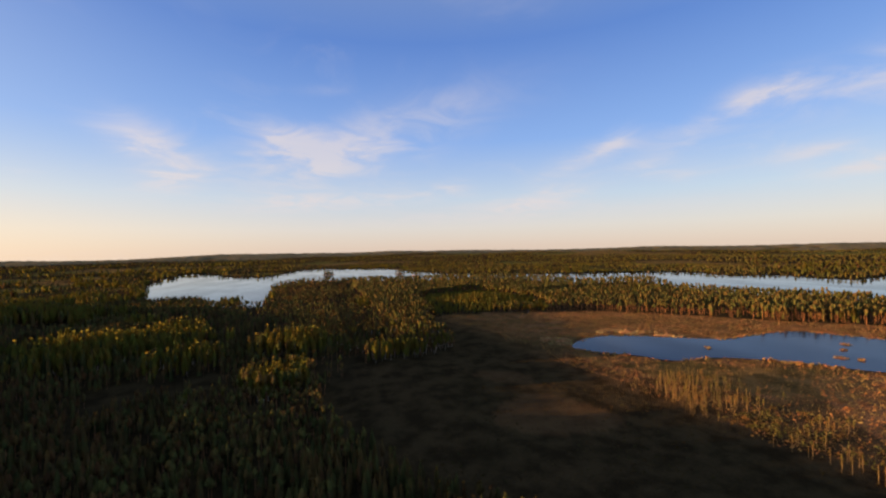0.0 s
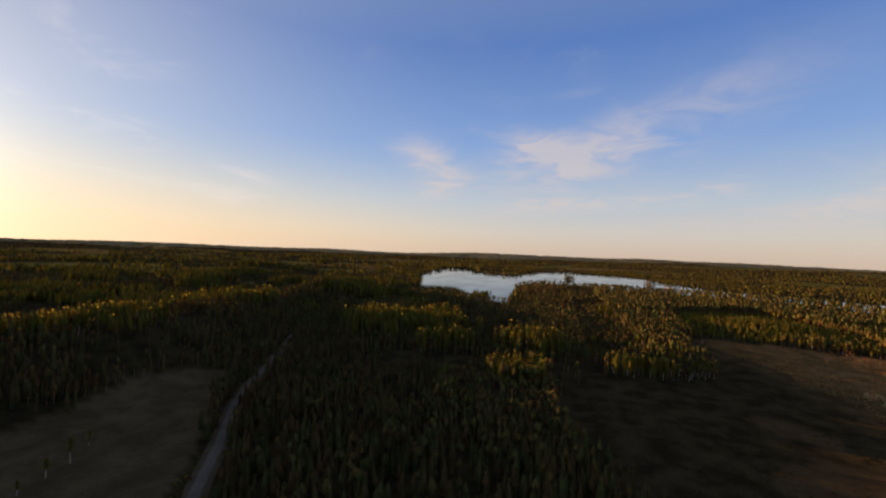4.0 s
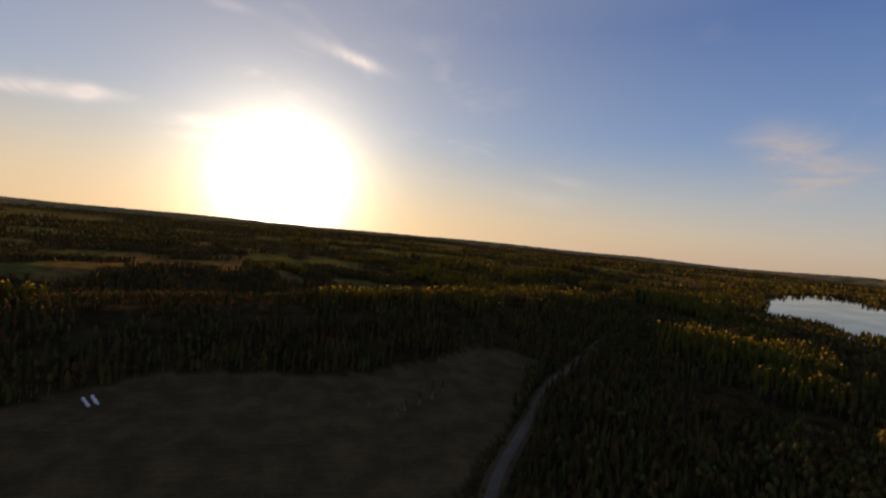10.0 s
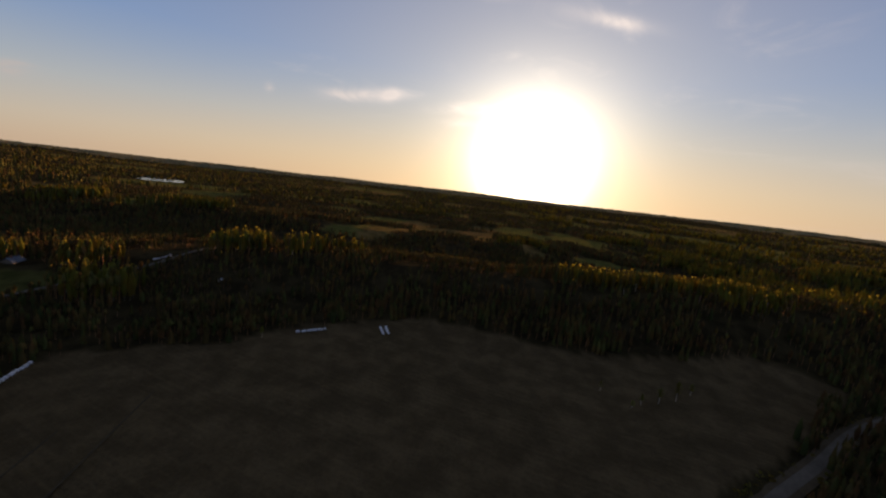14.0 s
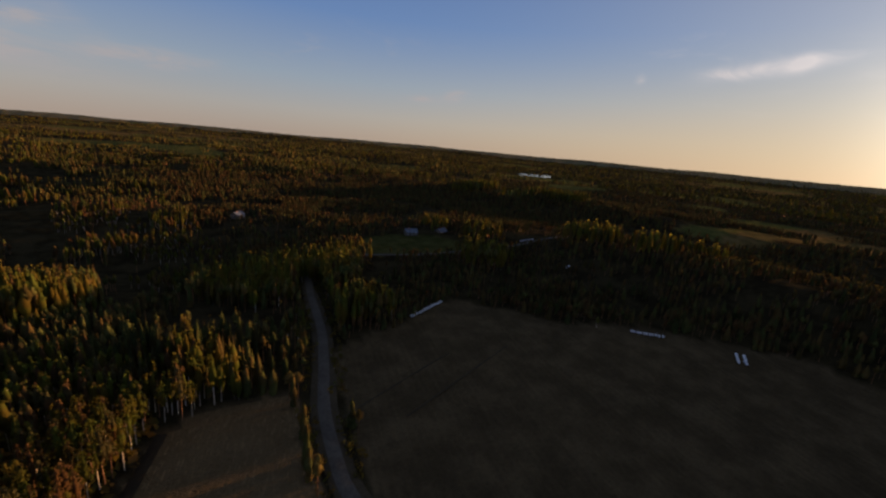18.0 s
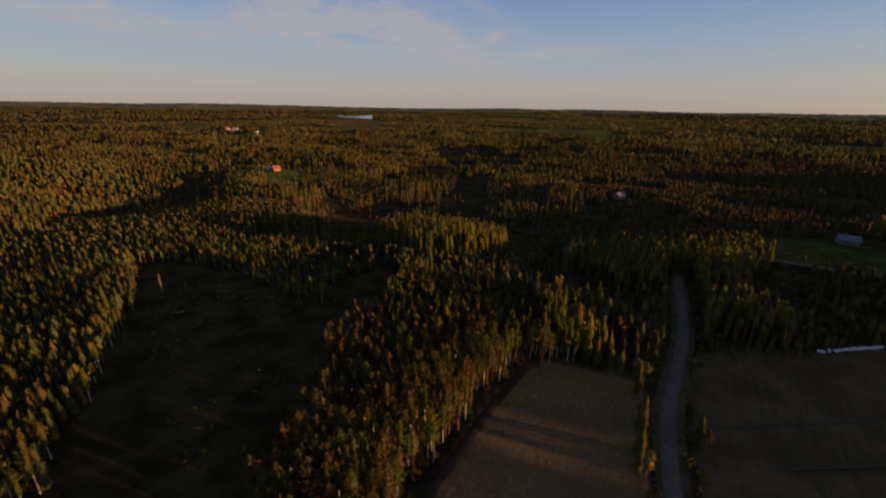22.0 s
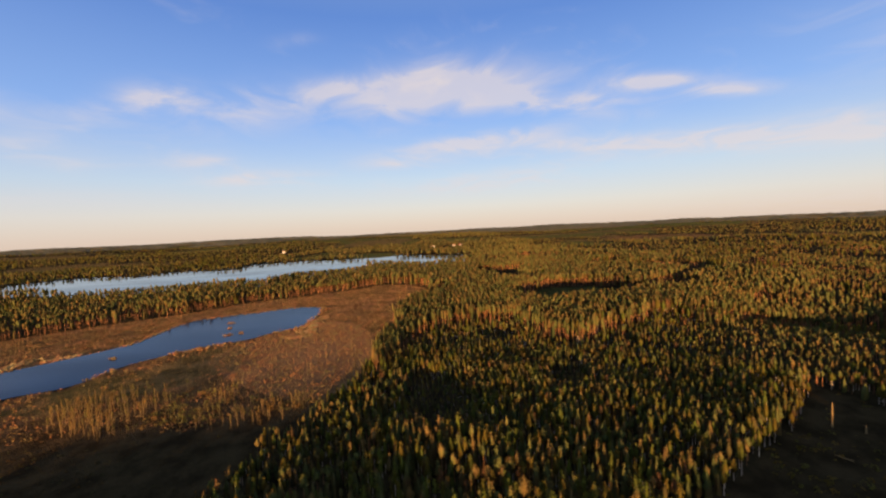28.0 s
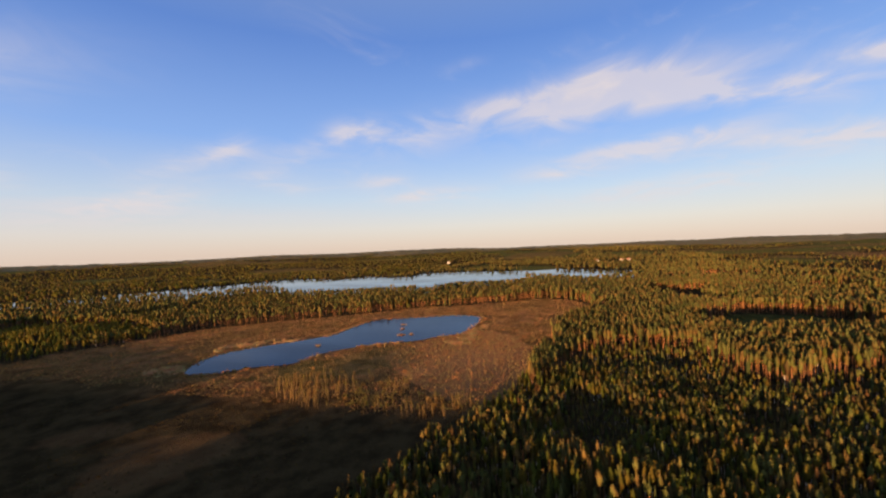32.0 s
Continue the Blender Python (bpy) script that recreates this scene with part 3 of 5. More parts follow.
# ---- ground ----
def build_ground():
    rings = np.concatenate([[0.0, 3.0], np.arange(8, 200, 4.0), 200 * 1.022 ** np.arange(0, 148)])
    rings = rings[rings < 4850]
    rings = np.append(rings, 4880.0)
    x, y, q = polar(rings, 520)
    z = terrain(x, y) + (vnoise(x, y, 14, 9) - 0.5) * 0.5
    for name in ("pond", "lake", "far_lake", "far_pond"):
        z[inside(L[name], x, y)] -= 0.8
    me = sheet("ground", np.stack([x, y, z], -1), q, [M_GROUND], smooth=True)
    zone = np.zeros((len(x), 4), np.float32)
    zone[:, 3] = 1
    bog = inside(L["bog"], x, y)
    # bog colour fades westward to the dark floor: the ridge's shade painted in
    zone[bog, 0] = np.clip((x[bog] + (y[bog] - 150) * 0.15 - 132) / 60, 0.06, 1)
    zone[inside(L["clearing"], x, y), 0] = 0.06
    zone[inside(L["big"], x, y), 1] = 0.85
    zone[inside(L["small"], x, y), 1] = 1
    dry = far_glade(x, y)
    zone[dry, 2] = np.where(vnoise(x[dry], y[dry], 330, 63) > 0.4, 0.85, 0.35)
    zone[dry, 0] = 1
    zone[inside(EXTRA["sedge"], x, y) | inside(EXTRA["sedge_strip"], x, y), 0] = 0.2
    zone[inside(EXTRA["sedge"], x, y) | inside(EXTRA["sedge_strip"], x, y) | inside(EXTRA["tussocks"], x, y), 3] = 0
    zone[inside(EXTRA["olive"], x, y), 2] = 0.35
    zone[inside(L["far_meadow"], x, y) | inside(L["far_field"], x, y), 0] = 0.9
    zone[inside(L["lawn"], x, y) | inside(L["glade"], x, y), 2] = 0.5
    me.color_attributes.new("zone", "FLOAT_COLOR", "POINT").data.foreach_set("color", zone.ravel())
    tagged(new("ground", me), "brown and green ground of bog, fields and forest floor", "ground", kind="structure")


build_ground()


def flat_shape(name, loop, z, mat):
    bm = bmesh.new()
    f = bm.faces.new([bm.verts.new((px, py, z)) for px, py in loop])
    if f.normal.z < 0:
        f.normal_flip()
    bmesh.ops.triangulate(bm, faces=[f])
    bm.normal_update()
    for f in bm.faces:
        if f.normal.z < 0:
            f.normal_flip()
    me = bpy.data.meshes.new(name)
    bm.to_mesh(me)
    bm.free()
    me.materials.append(mat)
    return new(name, me)


tagged(flat_shape("water_pond", L["pond"], 0.3, M_POND), "still dark blue bog pond among dry sedge", "pond", kind="structure")
tagged(flat_shape("water_lake", L["lake"], 0.3, M_WATER), "long pale lake reflecting the evening sky", "lake", kind="structure")
for name in ("far_lake", "far_pond"):
    c = L[name].mean(0)
    h = float(terrain(np.array([c[0]]), np.array([c[1]]))[0])
    tagged(flat_shape("water_" + name, L[name], 8.0 if name == "far_lake" else h + 1, M_FAR_WATER), "small distant lake shining among the woods", "lake", kind="structure")


def strip(name, line, width, z, mat):
    d = np.gradient(line, axis=0)
    n = np.stack([-d[:, 1], d[:, 0]], -1) / np.linalg.norm(d, axis=1, keepdims=True)
    k = len(line)
    offs = [-0.5, -0.3, 0.0, 0.3, 0.5]
    hs = [-0.1, 0.06, 0.1, 0.06, -0.1]
    v = np.concatenate([np.column_stack([line + n * width * o, terrain(line[:, 0], line[:, 1]) + z + h]) for o, h in zip(offs, hs)])
    i = np.arange(k - 1)
    q = np.concatenate([np.stack([i + k * s, i + 1 + k * s, i + 1 + k * (s + 1), i + k * (s + 1)], -1)[:, ::-1] for s in range(len(offs) - 1)])
    return new(name, sheet(name, v, q, [mat], smooth=True))


tagged(strip("road", ROAD_LINE, 3.5, 0.36, M_ROAD), "pale gravel road winding between fields and woods", "road", kind="structure")

M_SHOULDER = simple("road_shoulder", (0.03, 0.023, 0.014), (0.06, 0.045, 0.026), 1.4, 0.95, 0.3)
tagged(strip("road_shoulder", ROAD_LINE, 7.0, 0.22, M_SHOULDER), "dark earth shoulders and ditches along the road", "road shoulder", kind="structure")

# ---- trees ----
AIRY = ("birch", "alder", "aspen")


def tube(points, radii, sides):
    pts, vs, qs = np.array(points, float), [], []
    for i, (p, r) in enumerate(zip(pts, radii)):
        a = np.arange(sides) * 2 * np.pi / sides
        vs.append(np.stack([p[0] + r * np.cos(a), p[1] + r * np.sin(a), np.full(sides, p[2])], -1))
        if i:
            j = np.arange(sides)
            qs.append(np.stack([(i - 1) * sides + j, (i - 1) * sides + (j + 1) % sides, i * sides + (j + 1) % sides, i * sides + j], -1))
    return np.concatenate(vs), np.concatenate(qs)


def tufts(centres, out, size, r, flat=0.6):
    """Small leaf quads at the centres, facing roughly outwards."""
    n = len(centres)
    nor = out + r.normal(size=(n, 3)) * flat
    nor /= np.linalg.norm(nor, axis=1, keepdims=True) + 1e-9
    up = np.array([0.0, 0.0, 0.7]) + r.normal(size=(n, 3)) * 0.7
    a = up - nor * (up * nor).sum(1, keepdims=True)
    a /= np.linalg.norm(a, axis=1, keepdims=True) + 1e-9
    b = np.cross(nor, a)
    s = (size * r.uniform(0.6, 1.4, n))[:, None]
    k = r.uniform(0.6, 1.3, (n, 4, 1))
    v = np.stack([centres - a * s * k[:, 0], centres - b * s * k[:, 1] * 0.62, centres + a * s * k[:, 2], centres + b * s * k[:, 3] * 0.62], 1).reshape(-1, 3)
    return v, np.arange(n * 4).reshape(-1, 4)


def profile(kind, t):
    """Height and half width of a crown at t, from its foot to its tip, for a tree one unit high."""
    if kind == "pine":
        return 0.64 + 0.36 * t, 0.1 * np.sin(np.pi * (0.2 + 0.78 * t)) ** 0.75 * (1.15 - 0.42 * t)
    if kind == "spruce":
        return 0.08 + 0.92 * t, 0.15 * (1 - t) ** 0.8 + 0.006
    if kind == "aspen":
        return 0.2 + 0.8 * t, 0.135 * np.sin(np.pi * (0.16 + 0.82 * t)) ** 0.75 * (1.2 - 0.5 * t)
    return 0.44 + 0.56 * t, 0.128 * np.sin(np.pi * (0.14 + 0.84 * t)) ** 0.8 * (1.2 - 0.5 * t)


def crown_points(kind, n, r):
    """Places on a crown's outside and the way out from its stem."""
    a, t = r.uniform(0, 2 * np.pi, n), r.uniform(0, 1, n) ** (1.3 if kind == "spruce" else 0.95)
    h, w = profile(kind, t)
    rad = w * (r.uniform(0.05, 1.2, n) ** 0.6 if kind in AIRY else r.uniform(0.72, 1.22, n))
    return np.stack([rad * np.cos(a), rad * np.sin(a), h], -1), np.stack([np.cos(a), np.sin(a), np.full(n, 0.35)], -1)


def crown_body(kind, sides, rows, r):
    """An uneven closed crown: rings of lobes, toothed on a spruce."""
    ts = np.linspace(0, 1, rows + 1)
    vs, qs = [], []
    for i, t in enumerate(ts):
        a = (np.arange(sides) + 0.5 * (i % 2)) * 2 * np.pi / sides + r.uniform(-0.22, 0.22, sides)
        h, w = profile(kind, np.full(sides, t))
        if kind == "spruce" and rows > 3:
            w = w * (1.18 if i % 2 == 0 else 0.74)
        w = w * (r.uniform(0.7, 1.2, sides) if 0 < i < rows else r.uniform(0.6, 0.9, sides))
        if i == rows:
            w = w * 0.35
        h = h + r.uniform(-0.3, 0.3, sides) * (0.6 / rows) * (0.0 if i == rows else 1.0)
        vs.append(np.stack([w * np.cos(a), w * np.sin(a), np.clip(h, 0.03, 1.0)], -1))
        if i:
            k = np.arange(sides)
            qs.append(np.stack([(i - 1) * sides + k, (i - 1) * sides + (k + 1) % sides, i * sides + (k + 1) % sides, i * sides + k], -1))
    return np.concatenate(vs), np.concatenate(qs)


def tree_shape(kind, level, seed):
    """Stem and crown of a tree one unit high: level 0 is near, 5 far away."""
    r = np.random.default_rng(seed)
    sides, rows, leaves, size, stem_sides, rings, limbs = ((8, 8, 330, 0.019, 7, 6, 12), (6, 5, 120, 0.022, 4, 3, 2), (5, 3, 10, 0.038, 3, 2, 0), (5, 2, 3, 0.05, 3, 2, 0), (4, 2, 0, 0.0, 3, 2, 0), (3, 2, 0, 0.0, 3, 2, 0))[level]
    lean = r.normal(0, 0.012, 2)
    ks = np.linspace(0, 1, rings)
    stem = [(lean[0] * np.sin(k * 3), lean[1] * np.sin(k * 2.4), k * 0.9) for k in ks]
    parts = [tube(stem, [(0.011 if kind in AIRY else (0.0115, 0.0125, 0.014, 0.015, 0.015, 0.0)[level]) * (1 - 0.8 * k) for k in ks], stem_sides)] if level < 4 or (kind == "pine" and level == 4) else []
    for b in range(limbs):
        h, a, ln = r.uniform(0.3, 0.85), r.uniform(0, 6.28), r.uniform(0.06, 0.12)
        parts.append(tube([(0, 0, h), (ln * math.cos(a), ln * math.sin(a), h + (-0.02 if kind == "spruce" else 0.06))], [0.004, 0.0012], 3))
    leafy = [crown_body(kind, sides, rows, r)]
    if level == 4 and kind in AIRY or level == 5 and kind != "spruce":
        v, q = leafy[0]
        t4 = (v[:, 2] - v[:, 2].min()) / (1 - v[:, 2].min())
        leafy[0] = (np.stack([v[:, 0] * (1.15 - 0.4 * t4), v[:, 1] * (1.15 - 0.4 * t4), 0.12 + 0.88 * (v[:, 2] - v[:, 2].min()) / (1 - v[:, 2].min())], -1), q)
    if leaves and kind in AIRY:
        v, q = leafy[0]
        share = (0.2, 0.32, 0.58, 0.75)[level]
        leafy = [(v * np.array([share, share, 0.95]), q)] if share else []
        leaves, size = int(leaves * (1.15, 1.0, 1.2, 1.0)[level]), size * (0.95, 1.05, 1.0, 1.0)[level]
    elif leaves:
        v, q = leafy[0]
        leafy[0] = (v * np.array([0.8, 0.8, 0.97]), q)
    if leaves:
        p, out = crown_points(kind, leaves, r)
        leafy.append(tufts(p, out, size, r, 0.4))

    def join(shapes):
        vs, qs, base = [np.zeros((0, 3))], [np.zeros((0, 4), int)], 0
        for v, q in shapes:
            vs.append(v), qs.append(q + base)
            base += len(v)
        return np.concatenate(vs), np.concatenate(qs)

    return (*join(parts), *join(leafy))


KINDS = ("pine", "spruce", "birch", "alder", "aspen")
LEAF = {"pine": M_PINE, "spruce": M_SPRUCE, "birch": M_BIRCH, "alder": M_ALDER, "aspen": M_ASPEN}
BARK = {"pine": M_PINE_BARK, "spruce": M_SPRUCE_BARK, "birch": M_BIRCH_BARK, "alder": M_ALDER_BARK, "aspen": M_ASPEN_BARK}


def open_ground(x, y):
    e = (vnoise(x, y, 9, 21) - 0.5) * 7
    f = (vnoise(x, y, 9, 22) - 0.5) * 7
    hit = near_line(ROAD_LINE[(ROAD_LINE[:, 1] > -186) & (ROAD_LINE[:, 1] < 112)], x, y, 5.5) | near_line(ROAD_LINE[ROAD_LINE[:, 1] >= 105], x, y, 2.6) | near_line(DITCH, x, y, 3.0)
    for name, loop in L.items():
        hit |= inside(loop, x + e, y + f)
    for px, py, reach in PLOTS:
        hit |= np.hypot(x - px, y - py) < reach
    d = np.hypot(x, y)
    hollow = (np.hypot(x - 206, y + 334) > 110) & (d > 235) & (d < 900) & (x > -60) & (y < 60) & ~inside(PINE_BLOCK, x, y) & ~inside(PINE_ROW, x, y) & (vnoise(x, y, 78, 67) * 0.68 + vnoise(x, y, 27, 70) * 0.32 > 0.67)
    return hit | hollow | near_line(RIDE, x, y, 9.0) | near_line(LANE, x, y, 3.4) | far_glade(x, y)


# stands of birch and aspen: x, y, reach
BIRCH = [(-250, 88, 26), (-254, 138, 26), (-246, 185, 22), (-135, 300, 34), (-280, 470, 40), (-304, 535, 36), (-74, 270, 22), (-16, 282, 26), (50, 240, 26), (-20, 225, 18), (183, 410, 40), (8, -105, 34), (30, -75, 30), (25, -130, 28), (34, -208, 34), (-70, -200, 40),
         (-15, -122, 14), (-116, -215, 14), (-212, -254, 15), (-222, -205, 16), (-178, -165, 18), (-262, -141, 20), (-262, -98, 16), (-300, -80, 14), (-440, -429, 40), (-452, -350, 34), (-470, -290, 30), (-78, -138, 14), (119, -158, 14), (150, -146, 12), (170, 20, 30), (95, 40, 26),
         (-399, 542, 32), (-530, 514, 44), (-505, 470, 30), (-526, 90, 36), (62, 504, 20), (-800, 950, 70), (-600, 660, 46), (-235, 165, 18)]


def in_stand(x, y):
    """Inside one of the stands of birch and aspen."""
    hit = np.zeros(x.shape, bool)
    for bx, by, reach in BIRCH:
        hit |= np.hypot(x - bx, y - by) < reach
    return hit


def scatter(r0, r1, step, seed):
    """A jittered grid of places in a ring round the hover point."""
    r = np.random.default_rng(seed)
    n = int(2 * r1 / step) + 1
    gx, gy = np.meshgrid(np.arange(n) * step - r1, np.arange(n) * step - r1)
    x = gx.ravel() + r.uniform(-0.48, 0.48, gx.size) * step
    y = gy.ravel() + r.uniform(-0.48, 0.48, gx.size) * step
    d = np.hypot(x, y)
    keep = (d >= r0) & (d < r1)
    x, y = x[keep], y[keep]
    east = (x > 150) & (y > -330) & (y < 420)
    close = vnoise(x, y, 34, 31) * 0.65 + vnoise(x, y, 13, 32) * 0.35 + r.uniform(-0.12, 0.12, x.size)
    thin = (x > 60) & (y > -150) & (y < 70) | (step > 3.3) | (r.uniform(0, 1, x.size) < 0.7)
    dense = in_stand(x, y)
    keep = ~open_ground(x, y) & (thin | dense) & (dense | (close > np.where(np.hypot((x - 34) / 1.3, y + 207) < 26, 0.0, np.where(east | ((x > 60) & (y > -150)), 0.17, np.where((x < -210), 0.4, np.where((x > -130) & (x < 330) & (y < -150) & (y > -520), 0.46, np.where((x > -30) & (x < 60) & (y < -20), 0.22, 0.34)))))))
    return x[keep], y[keep], r


def stock(x, y, r):
    """Kind and height of the tree at each place."""
    n = x.size
    patch = vnoise(x, y, 70, 41) * 0.6 + vnoise(x, y, 26, 42) * 0.4 + r.normal(0, 0.08, n)
    pines = ((x > 285) & (y > -330) & (y < 420)) | inside(PINE_BLOCK, x, y) | inside(PINE_ROW, x, y)
    kind = np.where(patch > np.where((y > 50) & (x < 112), 0.76, np.where(x < -60, 0.62, 0.54)), 2, np.where(vnoise(x, y, 110, 43) + r.normal(0, 0.16, n) > 0.42, 0, 1))
    kind = np.where(pines, np.where(patch > 0.85, 2, np.where(r.uniform(0, 1, n) < 0.9, 0, 1)), kind)
    lit = in_stand(x, y)
    for bx, by, reach in BIRCH:
        kind = np.where((np.hypot(x - bx, y - by) < reach * r.uniform(0.7, 1.1, n)) & (r.uniform(0, 1, n) < 0.85), 2, kind)
    brown = r.uniform(0, 1, n)
    scrub = (x < -60) & (y < 260) & (y > -620) & (x > -900) & ~lit
    kind = np.where((y > 50) & (x < 112) & ~lit & (brown < 0.2), 3, kind)
    kind = np.where(scrub, np.where(brown < 0.55, 3, np.where(brown < 0.9, 1, 0)), kind)
    kind = np.where((kind == 2) & (brown < np.where(y < -120, 0.4, 0.15)), 3, kind)
    kind = np.where((x > -12) & (x < 56) & (y < -20) & (y > -125) & (brown < 0.62), 3, kind)
    grow = (x > 60) & (y > -150) & (y < 70) & ~pines
    kind = np.where(grow, np.where(brown < 0.36, 1, np.where(brown < 0.76, 2, np.where(brown < 0.82, 3, 0))), kind)
    # birch and alder in the lit stands take the brighter aspen leaf
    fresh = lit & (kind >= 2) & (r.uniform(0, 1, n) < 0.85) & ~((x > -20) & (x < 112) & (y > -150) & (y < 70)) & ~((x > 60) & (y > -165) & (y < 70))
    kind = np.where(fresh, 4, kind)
    # lit groves in the north-west woods, their sunlit look from the brighter leaf
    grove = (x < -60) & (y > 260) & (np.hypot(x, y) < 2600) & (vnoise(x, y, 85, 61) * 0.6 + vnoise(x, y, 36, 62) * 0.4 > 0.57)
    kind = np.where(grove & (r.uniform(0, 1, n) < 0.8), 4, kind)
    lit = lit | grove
    h = 6.0 + 8.0 * vnoise(x, y, 50, 44) + 3.5 * vnoise(x, y, 17, 45) + r.normal(0, 1.3, n)
    h = np.where((y < -140) & (x > -230), 6.2 + 1.5 * vnoise(x, y, 90, 44) + 4.2 * (vnoise(x, y, 44, 45) > 0.66) + r.normal(0, 0.5, n) + np.where(r.uniform(0, 1, n) < 0.04, 2.0, 0.0), h)
    h = np.where(scrub, 6.0 + 1.6 * vnoise(x, y, 60, 58) + r.normal(0, 0.45, n), h)
    h = np.where(lit & (x < -60) & (y < 60), 11.6 + 2.0 * vnoise(x, y, 20, 59) + r.normal(0, 0.8, n), h)
    h = np.where((x < 60) & (x > -10) & (y < -28) & (y > -150), 10.0 + 2.5 * vnoise(x, y, 20, 49) + r.normal(0, 0.9, n), h)
    h = np.where(np.hypot((x - 34) / 1.3, y + 207) < 26, 14.5 + r.normal(0, 0.9, n), h)
    h = np.where((y > 230) & (x > -60), h * 0.78, h)
    h = np.where((y > 50) & (x < 112), 7.6 + 1.8 * vnoise(x, y, 60, 44) + r.normal(0, 0.6, n) + np.where(lit, np.where(y > 200, 4.6, 2.4), 0.0), h)
    mixed = (x > 60) & (y > -150) & (y < 70) & ~pines
    h = np.where(mixed, 5.4 + 4.4 * vnoise(x, y, 40, 47) + r.normal(0, 1.2, n), h)
    h = np.where((x > 140) & (x < 262) & (y > -150) & (y < 0) & ~pines, 5.2 + 2.6 * vnoise(x, y, 30, 48) + r.normal(0, 0.8, n), h)
    low = (np.hypot((x - 166) / 2.1, y - 3) < 6 + 16 * vnoise(x, y, 13, 57)) | (np.hypot((x - 252) / 1.4, y + 34) < 11) | (np.hypot((x - 178) / 1.3, y + 56) < 9)
    h = np.where(low, 3.2 + r.normal(0, 0.6, n), h)
    h = np.where(mixed & (np.hypot((x - 122) / 0.8, (y - 8) / 1.5) < 16), h + 2.5, h)
    h = np.where(pines, 14.2 + 2.4 * vnoise(x, y, 70, 46) + r.normal(0, 0.8, n), h)
    young = inside(YOUNG_WOOD, x, y)
    kind, h = np.where(young & (r.uniform(0, 1, n) < 0.85), 4, kind), np.where(young, 6.5 + r.normal(0, 0.6, n), h)
    belt = pines & (y > 120)
    h = np.where(belt, 11.5 + 2.5 * vnoise(x, y, 45, 53) + r.normal(0, 1.2, n), h)
    h = np.where((x < 20) & (y > 300) & ~young, 9.0 + 2.2 * vnoise(x, y, 90, 54) + r.normal(0, 0.6, n) + np.where(lit, 5.5, 0.0), h)
    north = (y > 300) & (x > 60) & (y < 520) & ~young
    kind, h = np.where(north & (brown < 0.75), 0, kind), np.where(north, 11.0 + r.normal(0, 1.2, n), h)
    shore = (x > 60) & (x < 640) & (y > 520) & (y < 920) & (np.hypot(x, y) < 1000)
    kind, h = np.where(shore & ~young & (brown < 0.8), 0, kind), np.where(shore & ~young, 12.0 + 2.5 * vnoise(x, y, 40, 55) + r.normal(0, 1.2, n), h)
    # a tall clump of spruces on the near shore of the lake
    clump = np.hypot(x - 575, y - 236) < 15
    kind, h = np.where(clump, 1, kind), np.where(clump, 16.5 + r.normal(0, 1.0, n), h)
    return kind, np.clip(h, 2.2, 18)


def stand(name, x, y, z, kind, h, level, label, r, wide=1.0, leaf=None):
    """All these trees joined into one stretch of forest."""
    vs, qs, ms, base = [], [], [], 0
    mats = [BARK[k] for k in KINDS] + [leaf or LEAF[k] for k in KINDS]
    for ki, k in enumerate(KINDS):
        for variant in range(6):
            pick = np.flatnonzero((kind == ki) & (np.arange(x.size) % 6 == variant))
            if not pick.size:
                continue
            sv, sq, cv, cq = tree_shape(k, level, 100 * ki + variant + 1000 * level)
            v = np.concatenate([sv, cv])
            q = np.concatenate([sq, cq + len(sv)])
            m = np.concatenate([np.full(len(sq), ki), np.full(len(cq), ki + len(KINDS))])
            a = r.uniform(0, 2 * np.pi, pick.size)
            c, s, hh = np.cos(a)[:, None], np.sin(a)[:, None], h[pick][:, None]
            w = hh * wide * np.clip(10.5 / hh, 1.0, 1.45) * r.uniform(0.8, 1.2, pick.size)[:, None]
            out = np.stack([x[pick][:, None] + (v[:, 0] * c - v[:, 1] * s) * w, y[pick][:, None] + (v[:, 0] * s + v[:, 1] * c) * w, z[pick][:, None] + v[:, 2] * hh], -1)
            vs.append(out.reshape(-1, 3))
            qs.append((q[None] + (np.arange(pick.size) * len(v))[:, None, None]).reshape(-1, 4) + base)
            ms.append(np.tile(m, pick.size))
            base += pick.size * len(v)
    if vs:
        tagged(new(name, sheet(name, np.concatenate(vs), np.concatenate(qs), mats, np.concatenate(ms), smooth=True)), label, "forest", kind="stuff")


def near_tree(shapes, kind, x, y, z, h, turn, label, group):
    """A single tree: a stem and a crown under one root."""
    root = new(KINDS[kind] + "_tree")
    stem, crown = shapes
    for part_name, me in (("trunk", stem), ("crown", crown)):
        ob = new(part_name, me)
        ob.parent = root
    root.matrix_basis = Matrix.Translation((x, y, z)) @ Matrix.Rotation(turn, 4, "Z") @ Matrix.Diagonal((h * min(max(11 / h, 1.0), 1.7), h * min(max(11 / h, 1.0), 1.7), h, 1))
    return tagged(root, label, "tree", group)


NEAR_LABELS = ("tall reddish-barked pine with a dark needle crown", "narrow dark green spruce among mixed woodland", "slender pale-stemmed birch with sparse yellow-green leaves", "reddish brown alder with a thin twiggy crown", "yellow-green aspen in fresh leaf, coloured bright as if sunlit")


